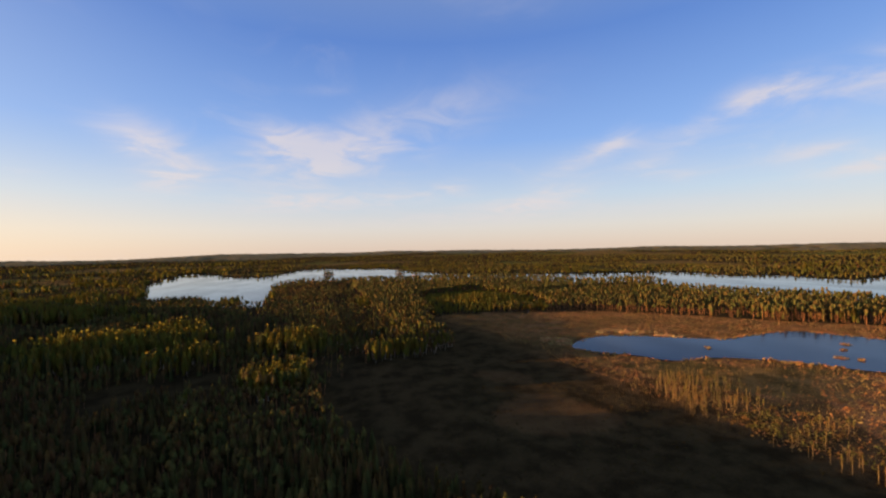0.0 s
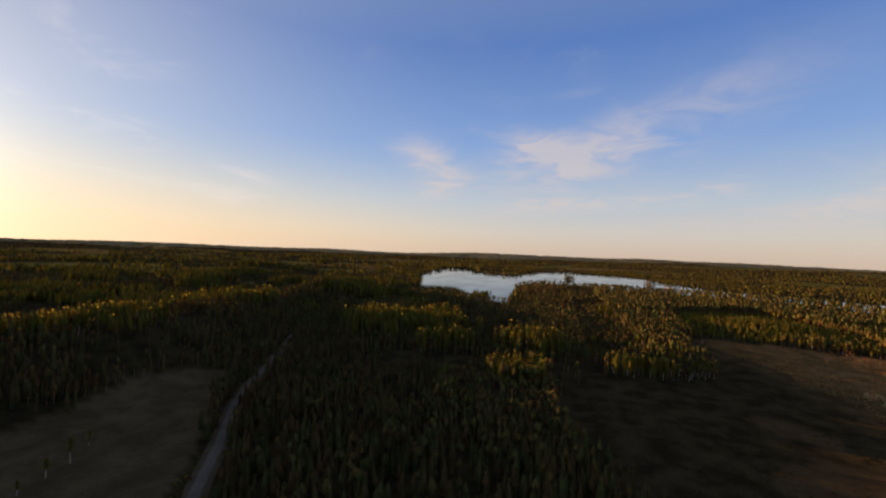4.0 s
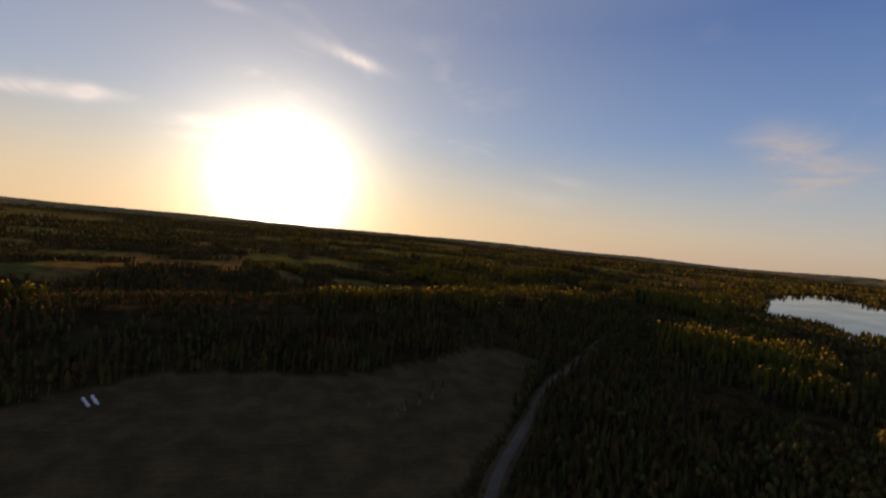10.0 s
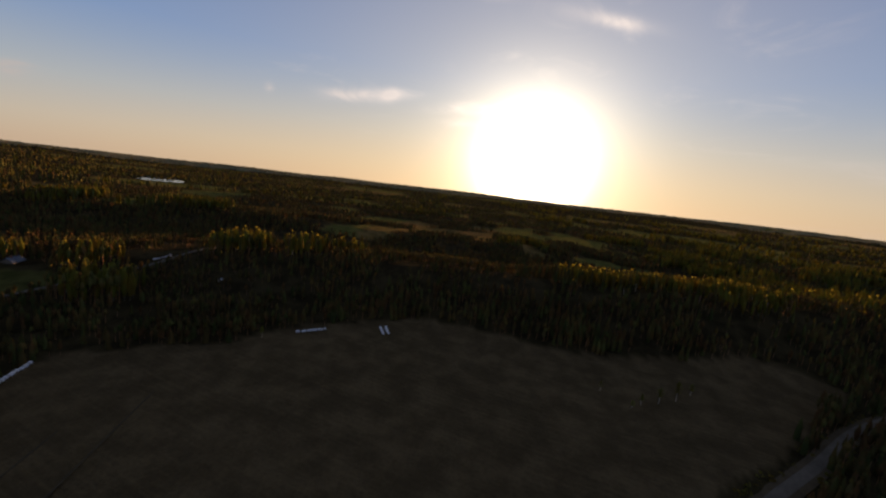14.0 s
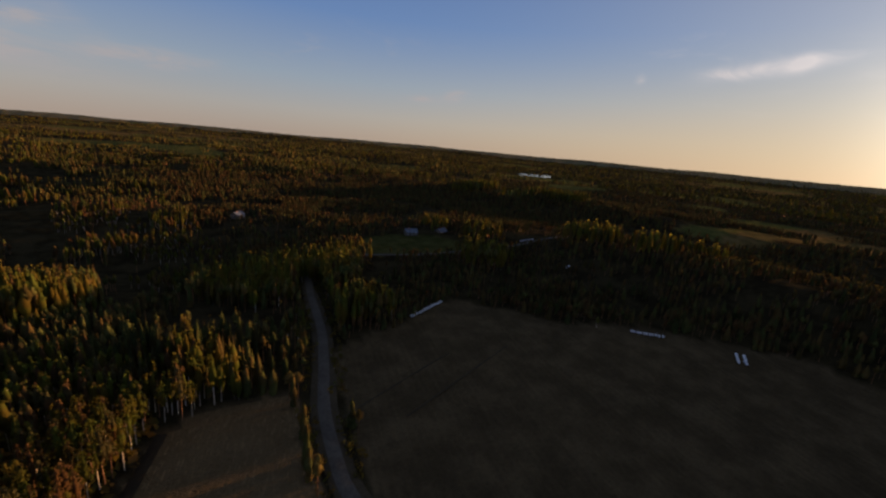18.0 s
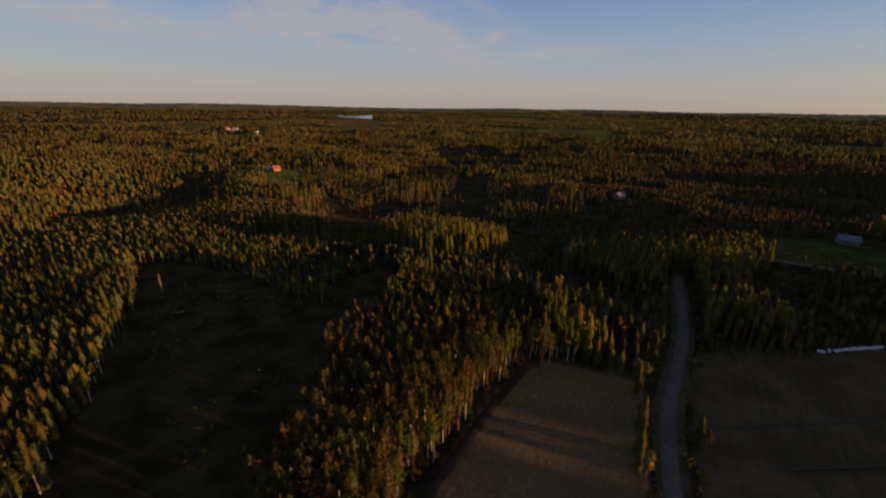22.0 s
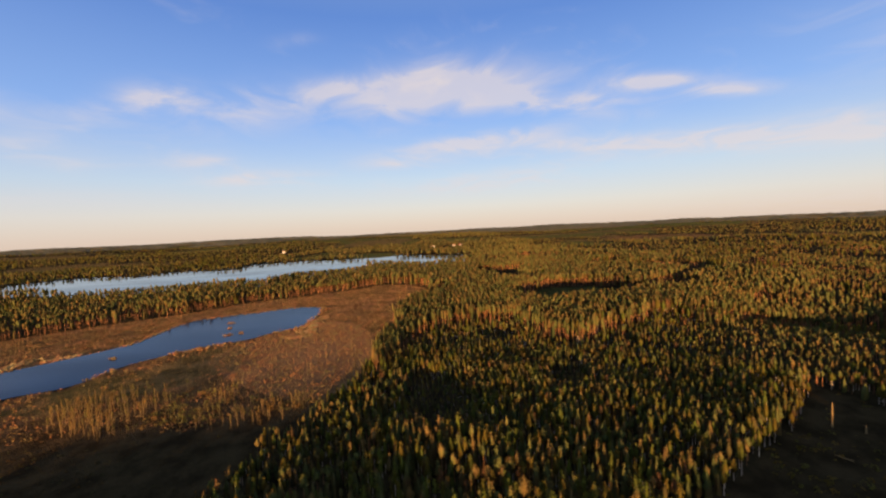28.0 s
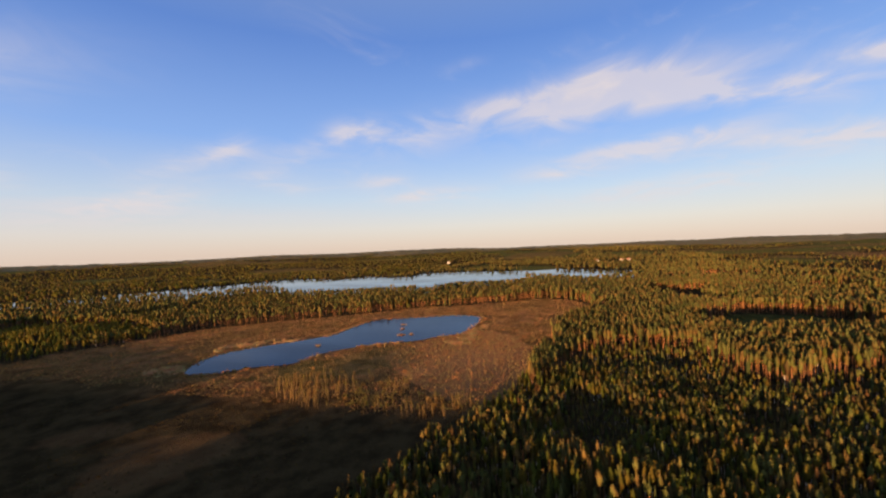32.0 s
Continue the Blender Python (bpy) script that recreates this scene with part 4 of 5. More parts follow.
def build_near_trees(x, y, kind, h, r):
    made = {}
    for ki, k in enumerate(KINDS):
        for variant in range(5):
            sv, sq, cv, cq = tree_shape(k, 0, 7000 + ki * 50 + variant)
            made[ki, variant] = (sheet("trunk", sv, sq, [BARK[k]], smooth=True), sheet("crown", cv, cq, [LEAF[k]], smooth=True))
    z = terrain(x, y)
    for i in range(x.size):
        ki = int(kind[i])
        near_tree(made[ki, int(r.integers(5))], ki, x[i], y[i], z[i], h[i], r.uniform(0, 6.28), NEAR_LABELS[ki], KINDS[ki] + " trees below the hover point")


def build_forest():
    # innermost trees stand out of view, added to keep sun off the clearing
    for r0, r1, step, level, wide in ((6, 110, 2.7, 1, 1.1), (110, 230, 2.55, 2, 1.05), (230, 440, 3.8, 3, 1.0), (440, 700, 4.7, 4, 1.05), (700, 1000, 8.2, 4, 1.4), (1000, 1750, 14.5, 5, 1.9), (1750, 2700, 24, 5, 2.4), (2700, 3900, 38, 5, 3.1)):
        x, y, r = scatter(r0, r1, step, 50 + level + int(r0))
        kind, h = stock(x, y, r)
        if r0 == 6:
            order = np.argsort(np.abs(np.hypot(x, y) - 40) + np.where(np.hypot(x, y) < 40, 500, 0))
            near, rest = order[:300], order[300:]
            build_near_trees(x[near], y[near], kind[near], h[near], r)
            x, y, kind, h = x[rest], y[rest], kind[rest], h[rest]
        z = terrain(x, y) - 0.15
        sector = ((np.arctan2(y, x) + np.pi) / (2 * np.pi) * 8).astype(int) % 8
        for s in range(8):
            p = sector == s
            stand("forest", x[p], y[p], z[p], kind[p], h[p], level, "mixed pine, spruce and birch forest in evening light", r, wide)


build_forest()


def build_far_canopy():
    rings = 3500 * 1.011 ** np.arange(0, 40)
    rings = rings[rings < 4860]
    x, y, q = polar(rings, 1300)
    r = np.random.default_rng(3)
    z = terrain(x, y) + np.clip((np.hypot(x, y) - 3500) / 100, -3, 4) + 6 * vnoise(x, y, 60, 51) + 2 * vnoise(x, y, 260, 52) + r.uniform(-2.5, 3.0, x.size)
    gap = far_glade(x, y) & (np.hypot(x, y) < 4600)
    for name in ("lake", "far_lake", "far_meadow", "far_pond"):
        gap |= inside(L[name] * 1.0, x, y)
    for px, py, reach in PLOTS:
        gap |= np.hypot(x - px, y - py) < reach
    z = np.where(gap, terrain(x, y) - 1.5, z)
    tagged(new("hazed_far_woods", sheet("hazed_far_woods", np.stack([x, y, z], -1), q, [M_FAR_HAZED], smooth=True)), "unbroken woods reaching to the horizon, paled as by haze", "forest", kind="stuff")


build_far_canopy()

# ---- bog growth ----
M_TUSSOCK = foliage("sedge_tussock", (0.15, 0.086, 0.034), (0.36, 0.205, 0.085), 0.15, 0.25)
# tussock colour darkened for the part of the bog in shade
M_SHADE_TUSSOCK = foliage("shade_dark_tussock", (0.024, 0.019, 0.011), (0.055, 0.042, 0.022), 0.1, 0.2)
M_HEAP = foliage("pale_sedge_heap", (0.26, 0.165, 0.08), (0.44, 0.3, 0.155), 0.12, 0.3)
M_SAPLING = simple("pale_sapling_bark", (0.12, 0.082, 0.036), (0.22, 0.15, 0.066), 3.0, 0.85)
M_SHRUB = foliage("bog_shrub", (0.045, 0.036, 0.012), (0.13, 0.095, 0.03), 0.3, 0.2)
M_SAPLING_LEAF = foliage("sapling_twigs", (0.1, 0.07, 0.022), (0.2, 0.145, 0.045), 0.3, 0.2)


def clumps(name, x, y, size, leaves, leaf, mat, label, category, seed, tall=1.0):
    """Low clumps of upright blades."""
    r = np.random.default_rng(seed)
    vs, qs, base = [], [], 0
    for variant in range(6):
        pick = np.flatnonzero(np.arange(x.size) % 6 == variant)
        a, d = r.uniform(0, 6.28, leaves), r.uniform(0.1, 1, leaves) ** 0.6
        p = np.stack([d * np.cos(a), d * np.sin(a), (1.05 - d) * tall * r.uniform(0.5, 1.0, leaves)], -1)
        out = np.stack([np.cos(a), np.sin(a), np.full(leaves, 0.5)], -1)
        v, q = tufts(p, out, leaf, r, 0.5)
        sz = (size[pick] * r.uniform(0.6, 1.4, pick.size))[:, None]
        t = r.uniform(0, 6.28, pick.size)[:, None]
        z = terrain(x[pick], y[pick])[:, None]
        o = np.stack([x[pick][:, None] + (v[:, 0] * np.cos(t) - v[:, 1] * np.sin(t)) * sz, y[pick][:, None] + (v[:, 0] * np.sin(t) + v[:, 1] * np.cos(t)) * sz, z + np.maximum(v[:, 2], -0.1) * sz], -1)
        vs.append(o.reshape(-1, 3)), qs.append((q[None] + (np.arange(pick.size) * len(v))[:, None, None]).reshape(-1, 4) + base)
        base += pick.size * len(v)
    return tagged(new(name, sheet(name, np.concatenate(vs), np.concatenate(qs), [mat])), label, category, kind="stuff")


def in_box(loop, step, seed):
    r = np.random.default_rng(seed)
    lo, hi = loop.min(0), loop.max(0)
    gx, gy = np.meshgrid(np.arange(lo[0], hi[0], step), np.arange(lo[1], hi[1], step))
    x, y = gx.ravel() + r.uniform(-0.5, 0.5, gx.size) * step, gy.ravel() + r.uniform(-0.5, 0.5, gx.size) * step
    k = inside(loop, x, y)
    return x[k], y[k], r


def build_bog():
    x, y, r = in_box(L["bog"], 3.2, 71)
    k = ~inside(L["pond"], x, y) & (vnoise(x, y, 16, 72) + r.uniform(-0.2, 0.2, x.size) > 0.5)
    x, y = x[k], y[k]
    # west of the shade's edge the tussocks take the darker copy
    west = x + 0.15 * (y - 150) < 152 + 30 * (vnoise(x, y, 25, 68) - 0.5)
    clumps("shade_tussocks", x[west], y[west], np.full(west.sum(), 0.55), 7, 0.5, M_SHADE_TUSSOCK, "low tussocks coloured dark for the shade over the west bog", "heather", 73, 0.8)
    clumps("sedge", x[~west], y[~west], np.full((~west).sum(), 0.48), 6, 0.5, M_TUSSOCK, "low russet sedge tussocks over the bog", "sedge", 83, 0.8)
    # the pale sward stops at the same shade's edge
    x, y, r = in_box(L["bog"], 1.75, 70)
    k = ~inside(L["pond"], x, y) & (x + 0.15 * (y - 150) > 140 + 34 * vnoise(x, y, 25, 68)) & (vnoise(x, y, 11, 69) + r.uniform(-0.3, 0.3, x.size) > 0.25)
    k &= ~(inside(EXTRA["olive"], x, y) & (r.uniform(0, 1, x.size) < 0.75))
    clumps("sedge_sward", x[k], y[k], np.full(k.sum(), 0.52), 4, 0.6, M_TUSSOCK, "standing dry sedge glowing in low sun", "sedge", 67, 0.8)
    x, y, r = in_box(EXTRA["tussocks"], 1.9, 74)
    k = ~inside(L["pond"], x, y) & (r.uniform(0, 1, x.size) < 0.75)
    clumps("sedge_heaps", x[k], y[k], np.full(k.sum(), 0.62), 7, 0.45, M_TUSSOCK, "dense heaps of dry orange-brown sedge by the pond", "sedge", 75, 0.9)
    for shore, seed, high in (("north_shore", 171, 1.3), ("west_tip", 172, 1.5), ("east_shore", 173, 0.9)):
        x, y, r = in_box(EXTRA[shore], 1.35, seed)
        k = ~inside(L["pond"], x, y) & (vnoise(x, y, 9, seed) + r.uniform(-0.2, 0.2, x.size) > 0.42)
        clumps("shore_heaps", x[k], y[k], np.full(k.sum(), high), 11, 0.42, M_HEAP, "tall pale sedge heaps on the pond shore", "sedge", seed + 9, 0.7)
    # the pale fringe round the water
    edge = np.repeat(smooth_loop(POND, 30), 2, 0)
    r = np.random.default_rng(76)
    edge = edge + r.normal(0, 1.6, edge.shape)
    k = vnoise(edge[:, 0], edge[:, 1], 22, 77) > 0.42
    clumps("shore_sedge", edge[k][:, 0], edge[k][:, 1], np.full(k.sum(), 0.95), 8, 0.5, M_TUSSOCK, "pale dry sedge fringe along the pond shore", "sedge", 78, 0.9)
    # golden bushes where the saplings thin out
    x, y, r = in_box(EXTRA["saplings"], 1.7, 88)
    k = (y < 122) & (x + 0.2 * (y - 90) > 158) & (vnoise(x, y, 11, 89) + r.uniform(-0.3, 0.3, x.size) > 0.42)
    clumps("bog_bushes", x[k], y[k], r.uniform(0.5, 1.1, k.sum()), 9, 0.34, M_SAPLING_LEAF, "golden twiggy bushes standing in the bog", "bushes", 90, 1.9)
    # thin saplings standing in the bog
    x, y, r = in_box(EXTRA["saplings"], 2.2, 79)
    k = (vnoise(x, y, 14, 80) + r.uniform(-0.25, 0.25, x.size) > np.where(y > 112, 0.36 + (130 - np.minimum(y, 130)) * 0.012, 0.9)) & ~inside(L["pond"], x, y)
    x, y = x[k], y[k]
    vs, qs, ms, base = [], [], [], 0
    for variant in range(6):
        pick = np.flatnonzero(np.arange(x.size) % 6 == variant)
        sv, sq = tube([(0, 0, -0.02), (0.01, 0, 0.5), (0, 0.01, 1)], [0.017, 0.012, 0.005], 4)
        p, out = crown_points("birch", 18, r)
        cv, cq = tufts(p * np.array([0.55, 0.55, 1.0]), out, 0.045, r)
        v, q = np.concatenate([sv, cv]), np.concatenate([sq, cq + len(sv)])
        h = r.uniform(3.4, 6.8, pick.size)[:, None]
        o = np.stack([x[pick][:, None] + v[:, 0] * h, y[pick][:, None] + v[:, 1] * h, v[:, 2] * h + 0 * x[pick][:, None]], -1)
        vs.append(o.reshape(-1, 3)), qs.append((q[None] + (np.arange(pick.size) * len(v))[:, None, None]).reshape(-1, 4) + base)
        ms.append(np.tile(np.concatenate([np.zeros(len(sq), int), np.ones(len(cq), int)]), pick.size))
        base += pick.size * len(v)
    tagged(new("bog_saplings", sheet("bog_saplings", np.concatenate(vs), np.concatenate(qs), [M_SAPLING, M_SAPLING_LEAF], np.concatenate(ms))), "thin pale saplings standing in the bog", "saplings", kind="stuff")
    # low scrub in the cleared ground and along the fields
    for name, step, cut, seed in (("clearing", 3.6, 0.55, 81), ("glade", 5.0, 0.6, 82)):
        x, y, r = in_box(L[name], step, seed)
        k = vnoise(x, y, 12, seed) + r.uniform(-0.2, 0.2, x.size) > cut
        clumps("scrub", x[k], y[k], r.uniform(0.5, 1.3, k.sum()), 9, 0.4, M_SHRUB, "low brown scrub on cleared ground", "scrub", seed, 1.1)


build_bog()


def build_verge():
    """Rough growth along the road and the ditch."""
    r = np.random.default_rng(90)
    line = np.repeat(smooth_loop(ROAD, 26, False), 2, 0)
    d = np.gradient(line, axis=0) + 1e-6
    n = np.stack([-d[:, 1], d[:, 0]], -1) / np.linalg.norm(d, axis=1, keepdims=True)
    side = np.where(np.arange(len(line)) % 2 == 0, 1, -1)[:, None]
    p = line + n * side * r.uniform(2.4, 6.0, (len(line), 1))
    k = vnoise(p[:, 0], p[:, 1], 9, 91) > 0.25
    clumps("verge_growth", p[k][:, 0], p[k][:, 1], r.uniform(0.4, 1.3, k.sum()), 9, 0.4, M_SHRUB, "rough brown grass along the road verge", "grass", 92, 1.2)


build_verge()


def build_understory():
    """Dense brush under the birches between the clearing and the small field."""
    # added to stop low sun reaching the clearing between the stems
    loop = smooth_loop([(-4, -112), (8, -88), (16, -68), (20, -48), (24, -26), (38, -26), (46, -60), (52, -96), (44, -130), (20, -150)])
    x, y, r = in_box(loop, 2.6, 95)
    clumps("undergrowth", x, y, r.uniform(1.3, 2.7, x.size), 12, 0.42, M_SHRUB, "dense brown brush under the birches", "brush", 96, 1.5)


build_understory()

# ---- things ----


def part(name, bm, mat, parent, label=""):
    me = bpy.data.meshes.new(name)
    bm.to_mesh(me)
    bm.free()
    me.materials.append(mat)
    ob = new(name, me)
    ob.parent = parent
    if label:
        ob["label"] = label
    return ob


def block(sx, sy, sz, at=(0, 0, 0), bevel=0.0, turn=None):
    bm = bmesh.new()
    bmesh.ops.create_cube(bm, size=1.0)
    bmesh.ops.scale(bm, vec=(sx, sy, sz), verts=bm.verts)
    if bevel:
        bmesh.ops.bevel(bm, geom=bm.edges[:], offset=bevel, segments=1, affect="EDGES")
    if turn:
        bmesh.ops.rotate(bm, matrix=Matrix.Rotation(turn[1], 3, turn[0]), verts=bm.verts)
    bmesh.ops.translate(bm, vec=at, verts=bm.verts)
    return bm


def gable_body(w, d, h, peak):
    """A house body, its ridge along x."""
    bm = bmesh.new()
    lo = [bm.verts.new((sx * w / 2, sy * d / 2, 0)) for sx, sy in ((-1, -1), (1, -1), (1, 1), (-1, 1))]
    hi = [bm.verts.new((v.co.x, v.co.y, h)) for v in lo]
    tops = [bm.verts.new((sx * w / 2, 0, h + peak)) for sx in (-1, 1)]
    for i in range(4):
        j = (i + 1) % 4
        if i % 2 == 0:
            bm.faces.new((lo[i], lo[j], hi[j], hi[i]))
        else:
            bm.faces.new((lo[i], lo[j], hi[j], tops[1 if i == 1 else 0], hi[i]))
    bm.faces.new((hi[0], hi[1], tops[1], tops[0]))
    bm.faces.new((hi[2], hi[3], tops[0], tops[1]))
    bmesh.ops.recalc_face_normals(bm, faces=bm.faces)
    return bm


M_GLASS = simple("window_glass", (0.02, 0.025, 0.03), (0.03, 0.035, 0.04), 1.0, 0.08)
M_TRIM = simple("white_painted_trim", (0.55, 0.54, 0.5), (0.68, 0.66, 0.62), 1.5, 0.6)
M_BRICK = simple("chimney_brick", (0.2, 0.09, 0.06), (0.3, 0.15, 0.1), 3.0, 0.9)
M_RED_ROOF = simple("red_clay_roof", (0.21, 0.055, 0.032), (0.29, 0.088, 0.048), 2.0, 0.75)
M_RED_WALL = simple("red_ochre_boards", (0.22, 0.05, 0.03), (0.32, 0.08, 0.045), 2.0, 0.8)
M_GREY_ROOF = simple("grey_blue_sheet_roof", (0.075, 0.09, 0.13), (0.125, 0.145, 0.19), 2.0, 0.85)
M_PALE_WALL = simple("pale_boards", (0.3, 0.28, 0.25), (0.44, 0.41, 0.37), 2.0, 0.8)
M_DARK_WOOD = simple("grey_boards", (0.1, 0.08, 0.06), (0.18, 0.15, 0.12), 2.0, 0.85)
M_WRAP = simple("white_bale_wrap", (0.5, 0.5, 0.54), (0.64, 0.64, 0.68), 1.5, 0.35)


def house(x, y, z, turn, w, d, h, wall_mat, roof_mat, label, kind="house", windows=3):
    root = new(kind)
    peak = d * 0.38
    part("wall", gable_body(w, d, h, peak), wall_mat, root)
    slope, run = math.atan2(peak, d / 2), math.hypot(peak, d / 2) + 0.5
    for sy in (-1, 1):
        bm = block(w + 0.9, run, 0.16)
        bmesh.ops.rotate(bm, matrix=Matrix.Rotation(-sy * slope, 3, "X"), verts=bm.verts)
        bmesh.ops.translate(bm, vec=(0, sy * (d / 4 + 0.12), h + peak / 2 + 0.1), verts=bm.verts)
        part("roof_slope", bm, roof_mat, root)
    part("ridge_cap", block(w + 0.9, 0.3, 0.12, (0, 0, h + peak + 0.2)), roof_mat, root)
    part("chimney", block(0.7, 0.7, 1.5, (w * 0.2, 0.4, h + peak + 0.4), 0.03), M_BRICK, root, "brick chimney")
    door = part("door", block(0.95, 0.08, 2.05, (0, -d / 2 - 0.03, 1.03)), M_DARK_WOOD, root)
    part("door_handle", block(0.12, 0.06, 0.04, (0.36, -d / 2 - 0.1, 1.0)), M_TRIM, door)
    for sy in (-1, 1):
        for i in range(windows):
            px = (i - (windows - 1) / 2) * w / windows
            if sy == -1 and abs(px) < 0.9:
                continue
            pane = part("window", block(1.0, 0.05, 1.2, (px, sy * (d / 2 + 0.02), 1.6)), M_GLASS, root)
            for fx, fz, sx, sz in ((0, 0.64, 1.2, 0.1), (0, -0.64, 1.2, 0.1), (-0.55, 0, 0.1, 1.3), (0.55, 0, 0.1, 1.3)):
                part("window_frame", block(sx, 0.08, sz, (px + fx, sy * (d / 2 + 0.04), 1.6 + fz)), M_TRIM, pane)
    for sx in (-1, 1):
        pane = part("gable_window", block(0.05, 0.9, 1.0, (sx * (w / 2 + 0.02), 0, h * 0.55)), M_GLASS, root)
        part("window_frame", block(0.08, 1.1, 0.1, (sx * (w / 2 + 0.04), 0, h * 0.55 + 0.54)), M_TRIM, pane)
    root.matrix_basis = pose(x, y, z, 0, 0, turn)
    return tagged(root, label, kind.replace("_", " "))


def land(x, y):
    return float(terrain(np.array([float(x)]), np.array([float(y)]))[0])


house(231, -386, 5.0, 65, 8, 6, 2.8, M_RED_WALL, M_RED_ROOF, "red-roofed wooden house on a rise among trees")
house(242, -393, 4.0, 115, 6, 4.5, 2.6, M_PALE_WALL, M_GREY_ROOF, "small white outbuilding beside the red-roofed house", "shed", 1)
house(-188, -250, 0.2, -20, 9, 6, 2.7, M_DARK_WOOD, M_GREY_ROOF, "farmhouse with a blue-grey sheet roof by the lawn")
house(-214, -244, 0.2, 15, 9, 6, 2.6, M_DARK_WOOD, M_GREY_ROOF, "long grey barn with a sheet roof by the lane", "barn", 2)
house(-92, -354, land(-92, -354) + 0.2, 40, 9, 6.5, 2.8, M_DARK_WOOD, M_GREY_ROOF, "grey house half hidden in dark woods")
for i, (x, y, turn, w) in enumerate(((698, -1006, 10, 14), (716, -1000, 60, 9), (592, -927, -15, 12))):
    house(x, y, land(x, y) + 0.2, turn, w, 9, 4.0, M_PALE_WALL, (M_GREY_ROOF, M_RED_ROOF)[i % 2], "distant white village house above the woods")
for x, y, turn, w in ((1500, 40, 20, 14), (1535, -40, -30, 15), (1552, -62, 40, 11)):
    house(x, y, land(x, y) + 0.4, turn, w, 9, 4.0, M_PALE_WALL, M_RED_ROOF, "pale lakeside house on the far shore")
house(1560, 615, land(1560, 615) + 3, 20, 24, 11, 5.0, M_PALE_WALL, M_RED_ROOF, "yellowish farmhouse on a far slope above the lake")


# the ground under the red house: a low mound
def mound(name, x, y, reach, height, base, label):
    rings = np.array([0.2, 0.3, 0.5, 0.7, 0.85, 1.0])
    px, py, q = polar(rings * reach, 24)
    d = np.hypot(px, py) / reach
    wob = 1 + 0.18 * (vnoise(px + x, py + y, reach * 0.5, 5) - 0.5)
    z = height * np.cos(np.clip(d, 0, 1) * np.pi / 2) ** 0.6
    v = np.stack([x + px * wob, y + py * wob, base + z - 0.25], -1)
    cap = np.concatenate([v, [[x, y, base + height - 0.2]]])
    me = sheet(name, v, q, [M_GROUND], smooth=True)
    me.color_attributes.new("zone", "FLOAT_COLOR", "POINT").data.foreach_set("color", np.tile(np.array([1, 0, 0, 1], np.float32), len(v)))
    return tagged(new(name, me), label, name)


def knoll(x, y, reach, height):
    px, py, q = polar(np.linspace(0.02, 1, 12) * reach, 40)
    d = np.hypot(px, py) / reach
    z = height * (0.5 + 0.5 * np.cos(np.clip((d - 0.3) / 0.7, 0, 1) * np.pi)) - 0.3
    me = sheet("ground_knoll", np.stack([x + px, y + py, z], -1), q, [M_GROUND], smooth=True)
    me.color_attributes.new("zone", "FLOAT_COLOR", "POINT").data.foreach_set("color", np.tile(np.array([0, 0, 1, 1], np.float32), len(px)))
    tagged(new("ground_knoll", me), "grassy rise under the red-roofed house", "ground", kind="structure")


knoll(234, -386, 45, 5.4)
for x, y, reach in ((295, 159, 3.6), (300, 152, 2.2), (336, 178, 3.0), (318, 170, 1.8), (247, 205, 2.0)):
    mound("islet", x, y, reach, 0.5, 0.32, "tiny sedge islet in the pond")
    r = np.random.default_rng(int(x))
    cx, cy = x + r.normal(0, reach * 0.4, 14), y + r.normal(0, reach * 0.4, 14)
    o = clumps("islet_sedge", cx, cy, np.full(14, 0.8), 8, 0.5, M_TUSSOCK, "dry sedge on a pond islet", "sedge", int(x) + 1, 0.9)
    o.location.z = 0.5


def lake_island(x, y, reach, count, seed):
    mound("island", x, y, reach, 1.6, 0.3, "small wooded island in the lake")
    r = np.random.default_rng(seed)
    a, d = r.uniform(0, 6.28, count), np.sqrt(r.uniform(0, 1, count)) * reach * 0.85
    kind = r.integers(0, 3, count)
    stand("island_trees", x + d * np.cos(a), y + d * np.sin(a), np.full(count, 1.0), kind, r.uniform(8, 14, count), 3, "dark trees crowding a lake island", r, 1.2)


for k, (x, y, reach, count) in enumerate(((34, 1234, 22, 34), (231, 1158, 18, 24), (250, 1040, 18, 26), (842, 146, 20, 34))):
    lake_island(x, y, reach, count, 300 + k)


def bale_mesh():
    bm = bmesh.new()
    bmesh.ops.create_cone(bm, cap_ends=True, segments=14, radius1=0.46, radius2=0.46, depth=0.95)
    bmesh.ops.bevel(bm, geom=[e for e in bm.edges if e.is_boundary or abs(e.verts[0].co.z - e.verts[1].co.z) < 1e-4], offset=0.1, segments=2, affect="EDGES")
    bmesh.ops.rotate(bm, matrix=Matrix.Rotation(math.pi / 2, 3, "X"), verts=bm.verts)
    bmesh.ops.translate(bm, vec=(0, 0, 0.45), verts=bm.verts)
    me = bpy.data.meshes.new("hay_bale")
    bm.to_mesh(me)
    bm.free()
    me.materials.append(M_WRAP)
    return me


BALE = bale_mesh()
rb = np.random.default_rng(5)
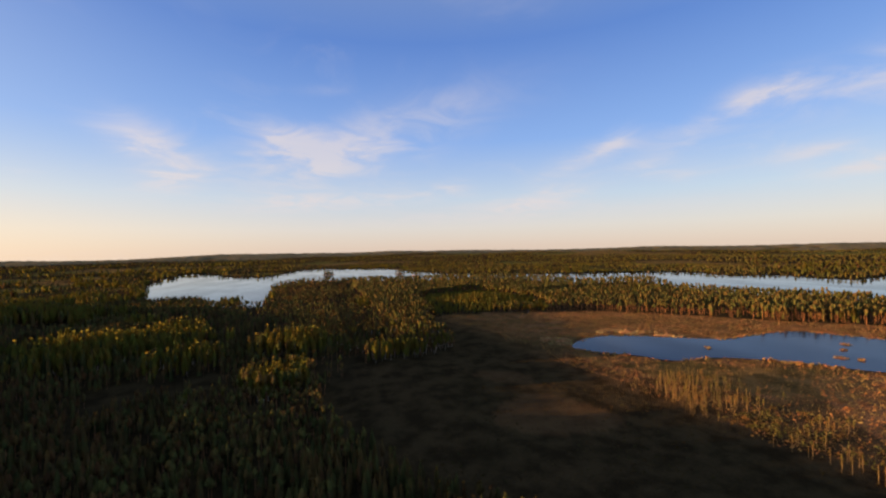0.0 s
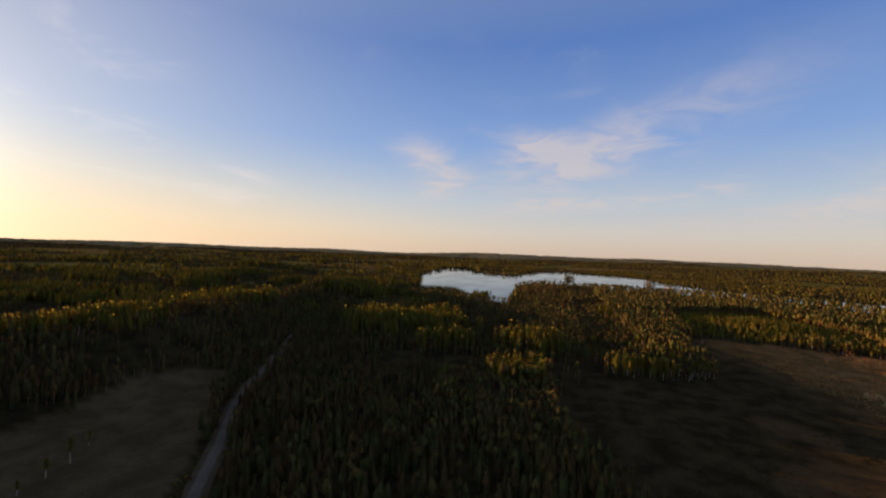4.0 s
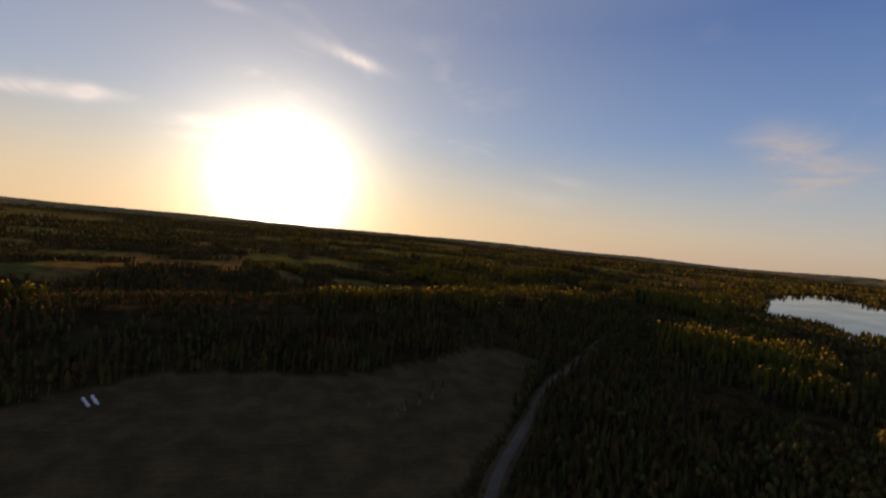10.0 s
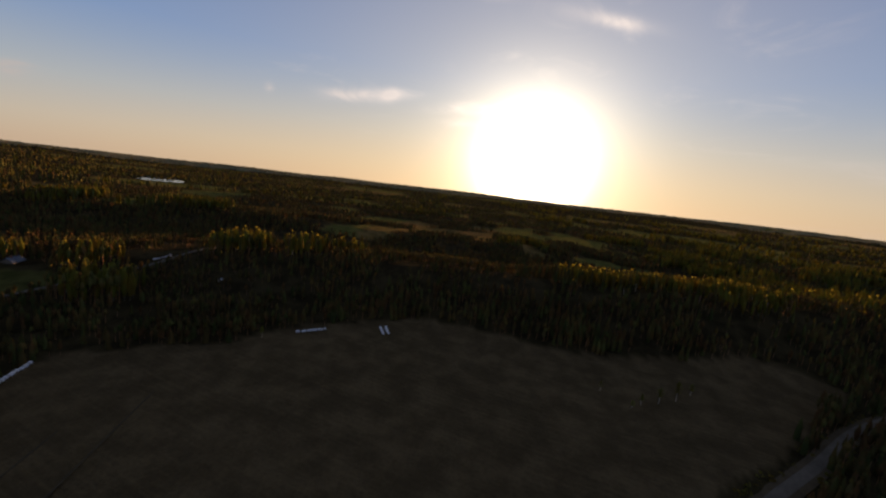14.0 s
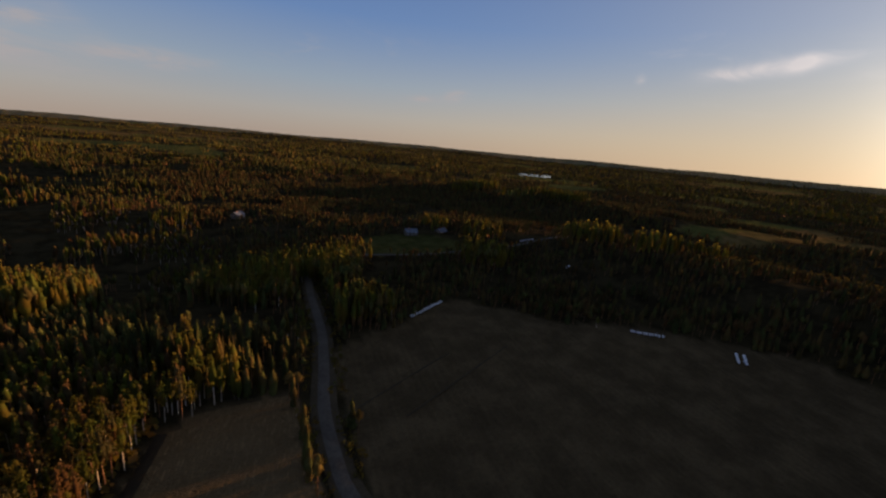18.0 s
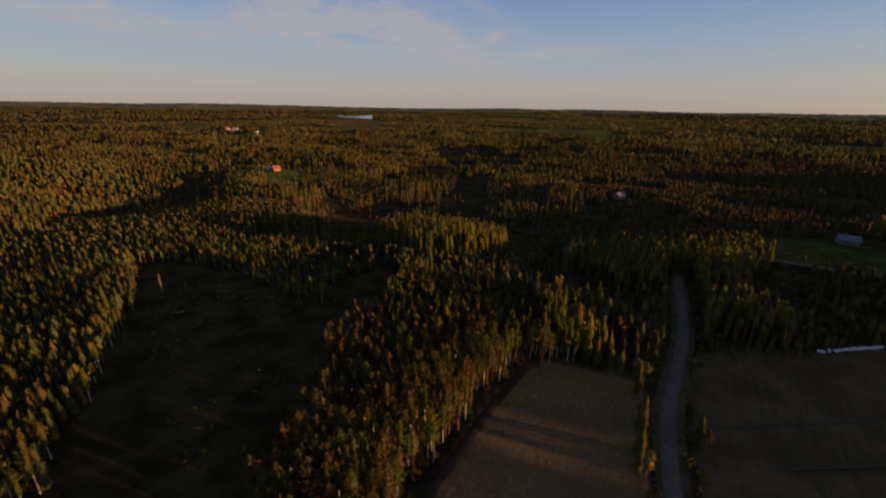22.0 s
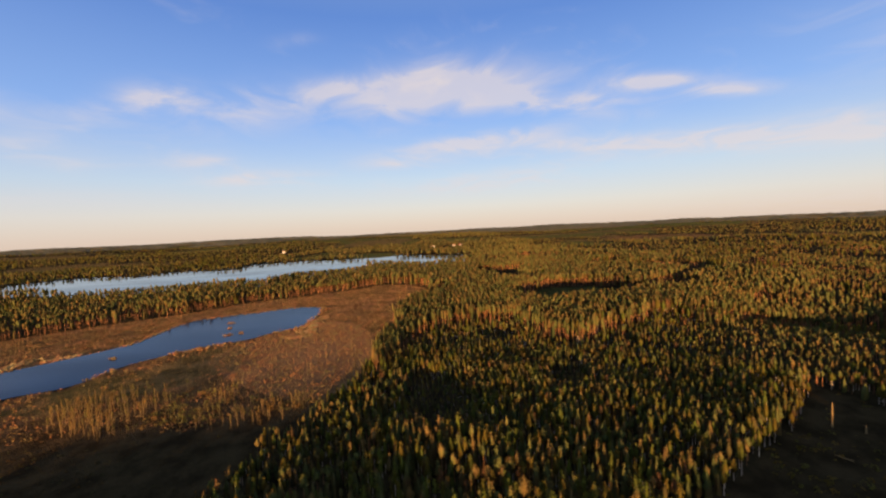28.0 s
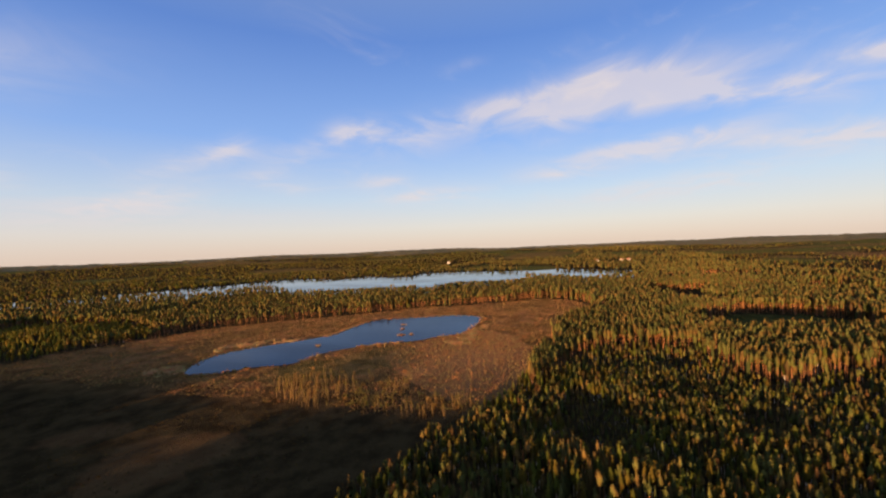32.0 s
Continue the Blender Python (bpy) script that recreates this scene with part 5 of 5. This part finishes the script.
for (ax, ay), (bx, by), n in (((-95.5, -127), (-117, -133), 17), ((-167, -67), (-173.5, -56.5), 11), ((-183, -30.3), (-177, -28), 5), ((-182.2, -32.5), (-176.2, -30.2), 5), ((-236, -181), (-245, -177), 7), ((-216, -130), (-218, -129), 2)):
    along = math.degrees(math.atan2(by - ay, bx - ax))
    for i in range(n):
        t = i / (n - 1)
        x, y = ax + (bx - ax) * t + rb.normal(0, 0.22), ay + (by - ay) * t + rb.normal(0, 0.15)
        ob = new("hay_bale", BALE)
        ob.matrix_basis = pose(x, y, land(x, y) + 0.12, 0, 0, along + rb.normal(0, 8))
        tagged(ob, "white plastic-wrapped round bale in a row at the field edge", "hay bale", "wrapped bales along the field")


def dead_tree(x, y, h, seed):
    r = np.random.default_rng(seed)
    root = new("dead_tree")
    v, q = tube([(0, 0, -0.1), (0.05, 0, h * 0.35), (-0.04, 0.05, h * 0.7), (0.03, 0, h)], [0.3, 0.24, 0.18, 0.1], 8)
    ob = new("trunk", sheet("trunk", v, q, [M_SAPLING], smooth=True))
    ob.parent = root
    for k in range(3):
        a, z = r.uniform(0, 6.28), h * r.uniform(0.4, 0.85)
        v, q = tube([(0, 0, z), (0.7 * math.cos(a), 0.7 * math.sin(a), z + 0.35)], [0.06, 0.02], 5)
        ob = new("branch_stub", sheet("branch_stub", v, q, [M_SAPLING], smooth=True))
        ob.parent = root
    root.matrix_basis = pose(x, y, land(x, y))
    tagged(root, "pale bare dead trunk standing in the clearing", "dead tree")


for k, (x, y, h) in enumerate(((131, -128, 8.5), (126, -134, 3.0), (92, -30, 9.0))):
    dead_tree(x, y, h, 400 + k)

for k, (x, y) in enumerate(((107, -134), (100, -135), (94, -137), (114, -138), (112, -116), (87, -132), (103, -129), (97, -128))):
    r = np.random.default_rng(440 + k)
    n = float(r.uniform(2.0, 4.5))
    v, q = tube([(0, 0, 0), (0.06, 0, n * 0.5), (0, 0.05, n)], [0.16, 0.13, 0.07], 7)
    root = new("fallen_log", sheet("fallen_log", v, q, [M_SAPLING], smooth=True))
    root.matrix_basis = Matrix.Translation((x, y, land(x, y) + 0.35)) @ Matrix.Rotation(float(r.uniform(0, 6.28)), 4, "Z") @ Matrix.Rotation(radians(86), 4, "Y")
    tagged(root, "pale fallen log lying in the cleared ground", "log", "fallen logs in the clearing")

# young birches scattered on the open land
YOUNG = [(tree_shape("birch", 0, 9000 + i)) for i in range(3)]
YOUNG = [(sheet("trunk", a, b, [M_BIRCH_BARK], smooth=True), sheet("crown", c, d, [M_BIRCH])) for a, b, c, d in YOUNG]
for k, (x, y, h) in enumerate(((-138, 71, 4.5), (-141, 79, 6), (-144, 87, 8), (-146, 59, 4), (-134, 66, 3.5), (-150, 96, 5), (-39, -107, 3.4), (-36, -101, 3.0), (-33, -93, 2.6), (-31, -85, 2.2), (-45, -121, 4.5), (-49, -131, 5), (-54, -116, 2), (-51, -108, 2), (-47, -100, 1.6), (-152, -98, 6), (-158, -78, 5))):
    near_tree(YOUNG[k % 3], 2, x, y, land(x, y), h, k * 1.3, "young yellow-green birch on open land", "young birches on the fields")

# the ditch beside the small field
M_SOIL = simple("dark_wet_soil", (0.014, 0.01, 0.006), (0.03, 0.021, 0.012), 2.0, 0.9)
tagged(strip("trim_ditch", DITCH, 2.4, 0.34, M_SOIL), "dark wet ditch along the field edge", "ditch", kind="structure")
tagged(strip("road_lane", LANE, 3.0, 0.33, M_ROAD), "pale farm lane beside the lawn", "lane", kind="structure")

M_DRAIN = simple("damp_field_soil", (0.03, 0.024, 0.015), (0.055, 0.043, 0.026), 2.0, 0.9)
# drains and wheel tracks across the big field
for line in (((-42, -86), (-64, -91), (-88, -96)), ((-56, -77), (-80, -82), (-110, -88))):
    tagged(strip("trim_drain", smooth_loop(list(line), 10, False), 0.5, 0.3, M_DRAIN), "dark drain line across the ploughed field", "drain", kind="structure")
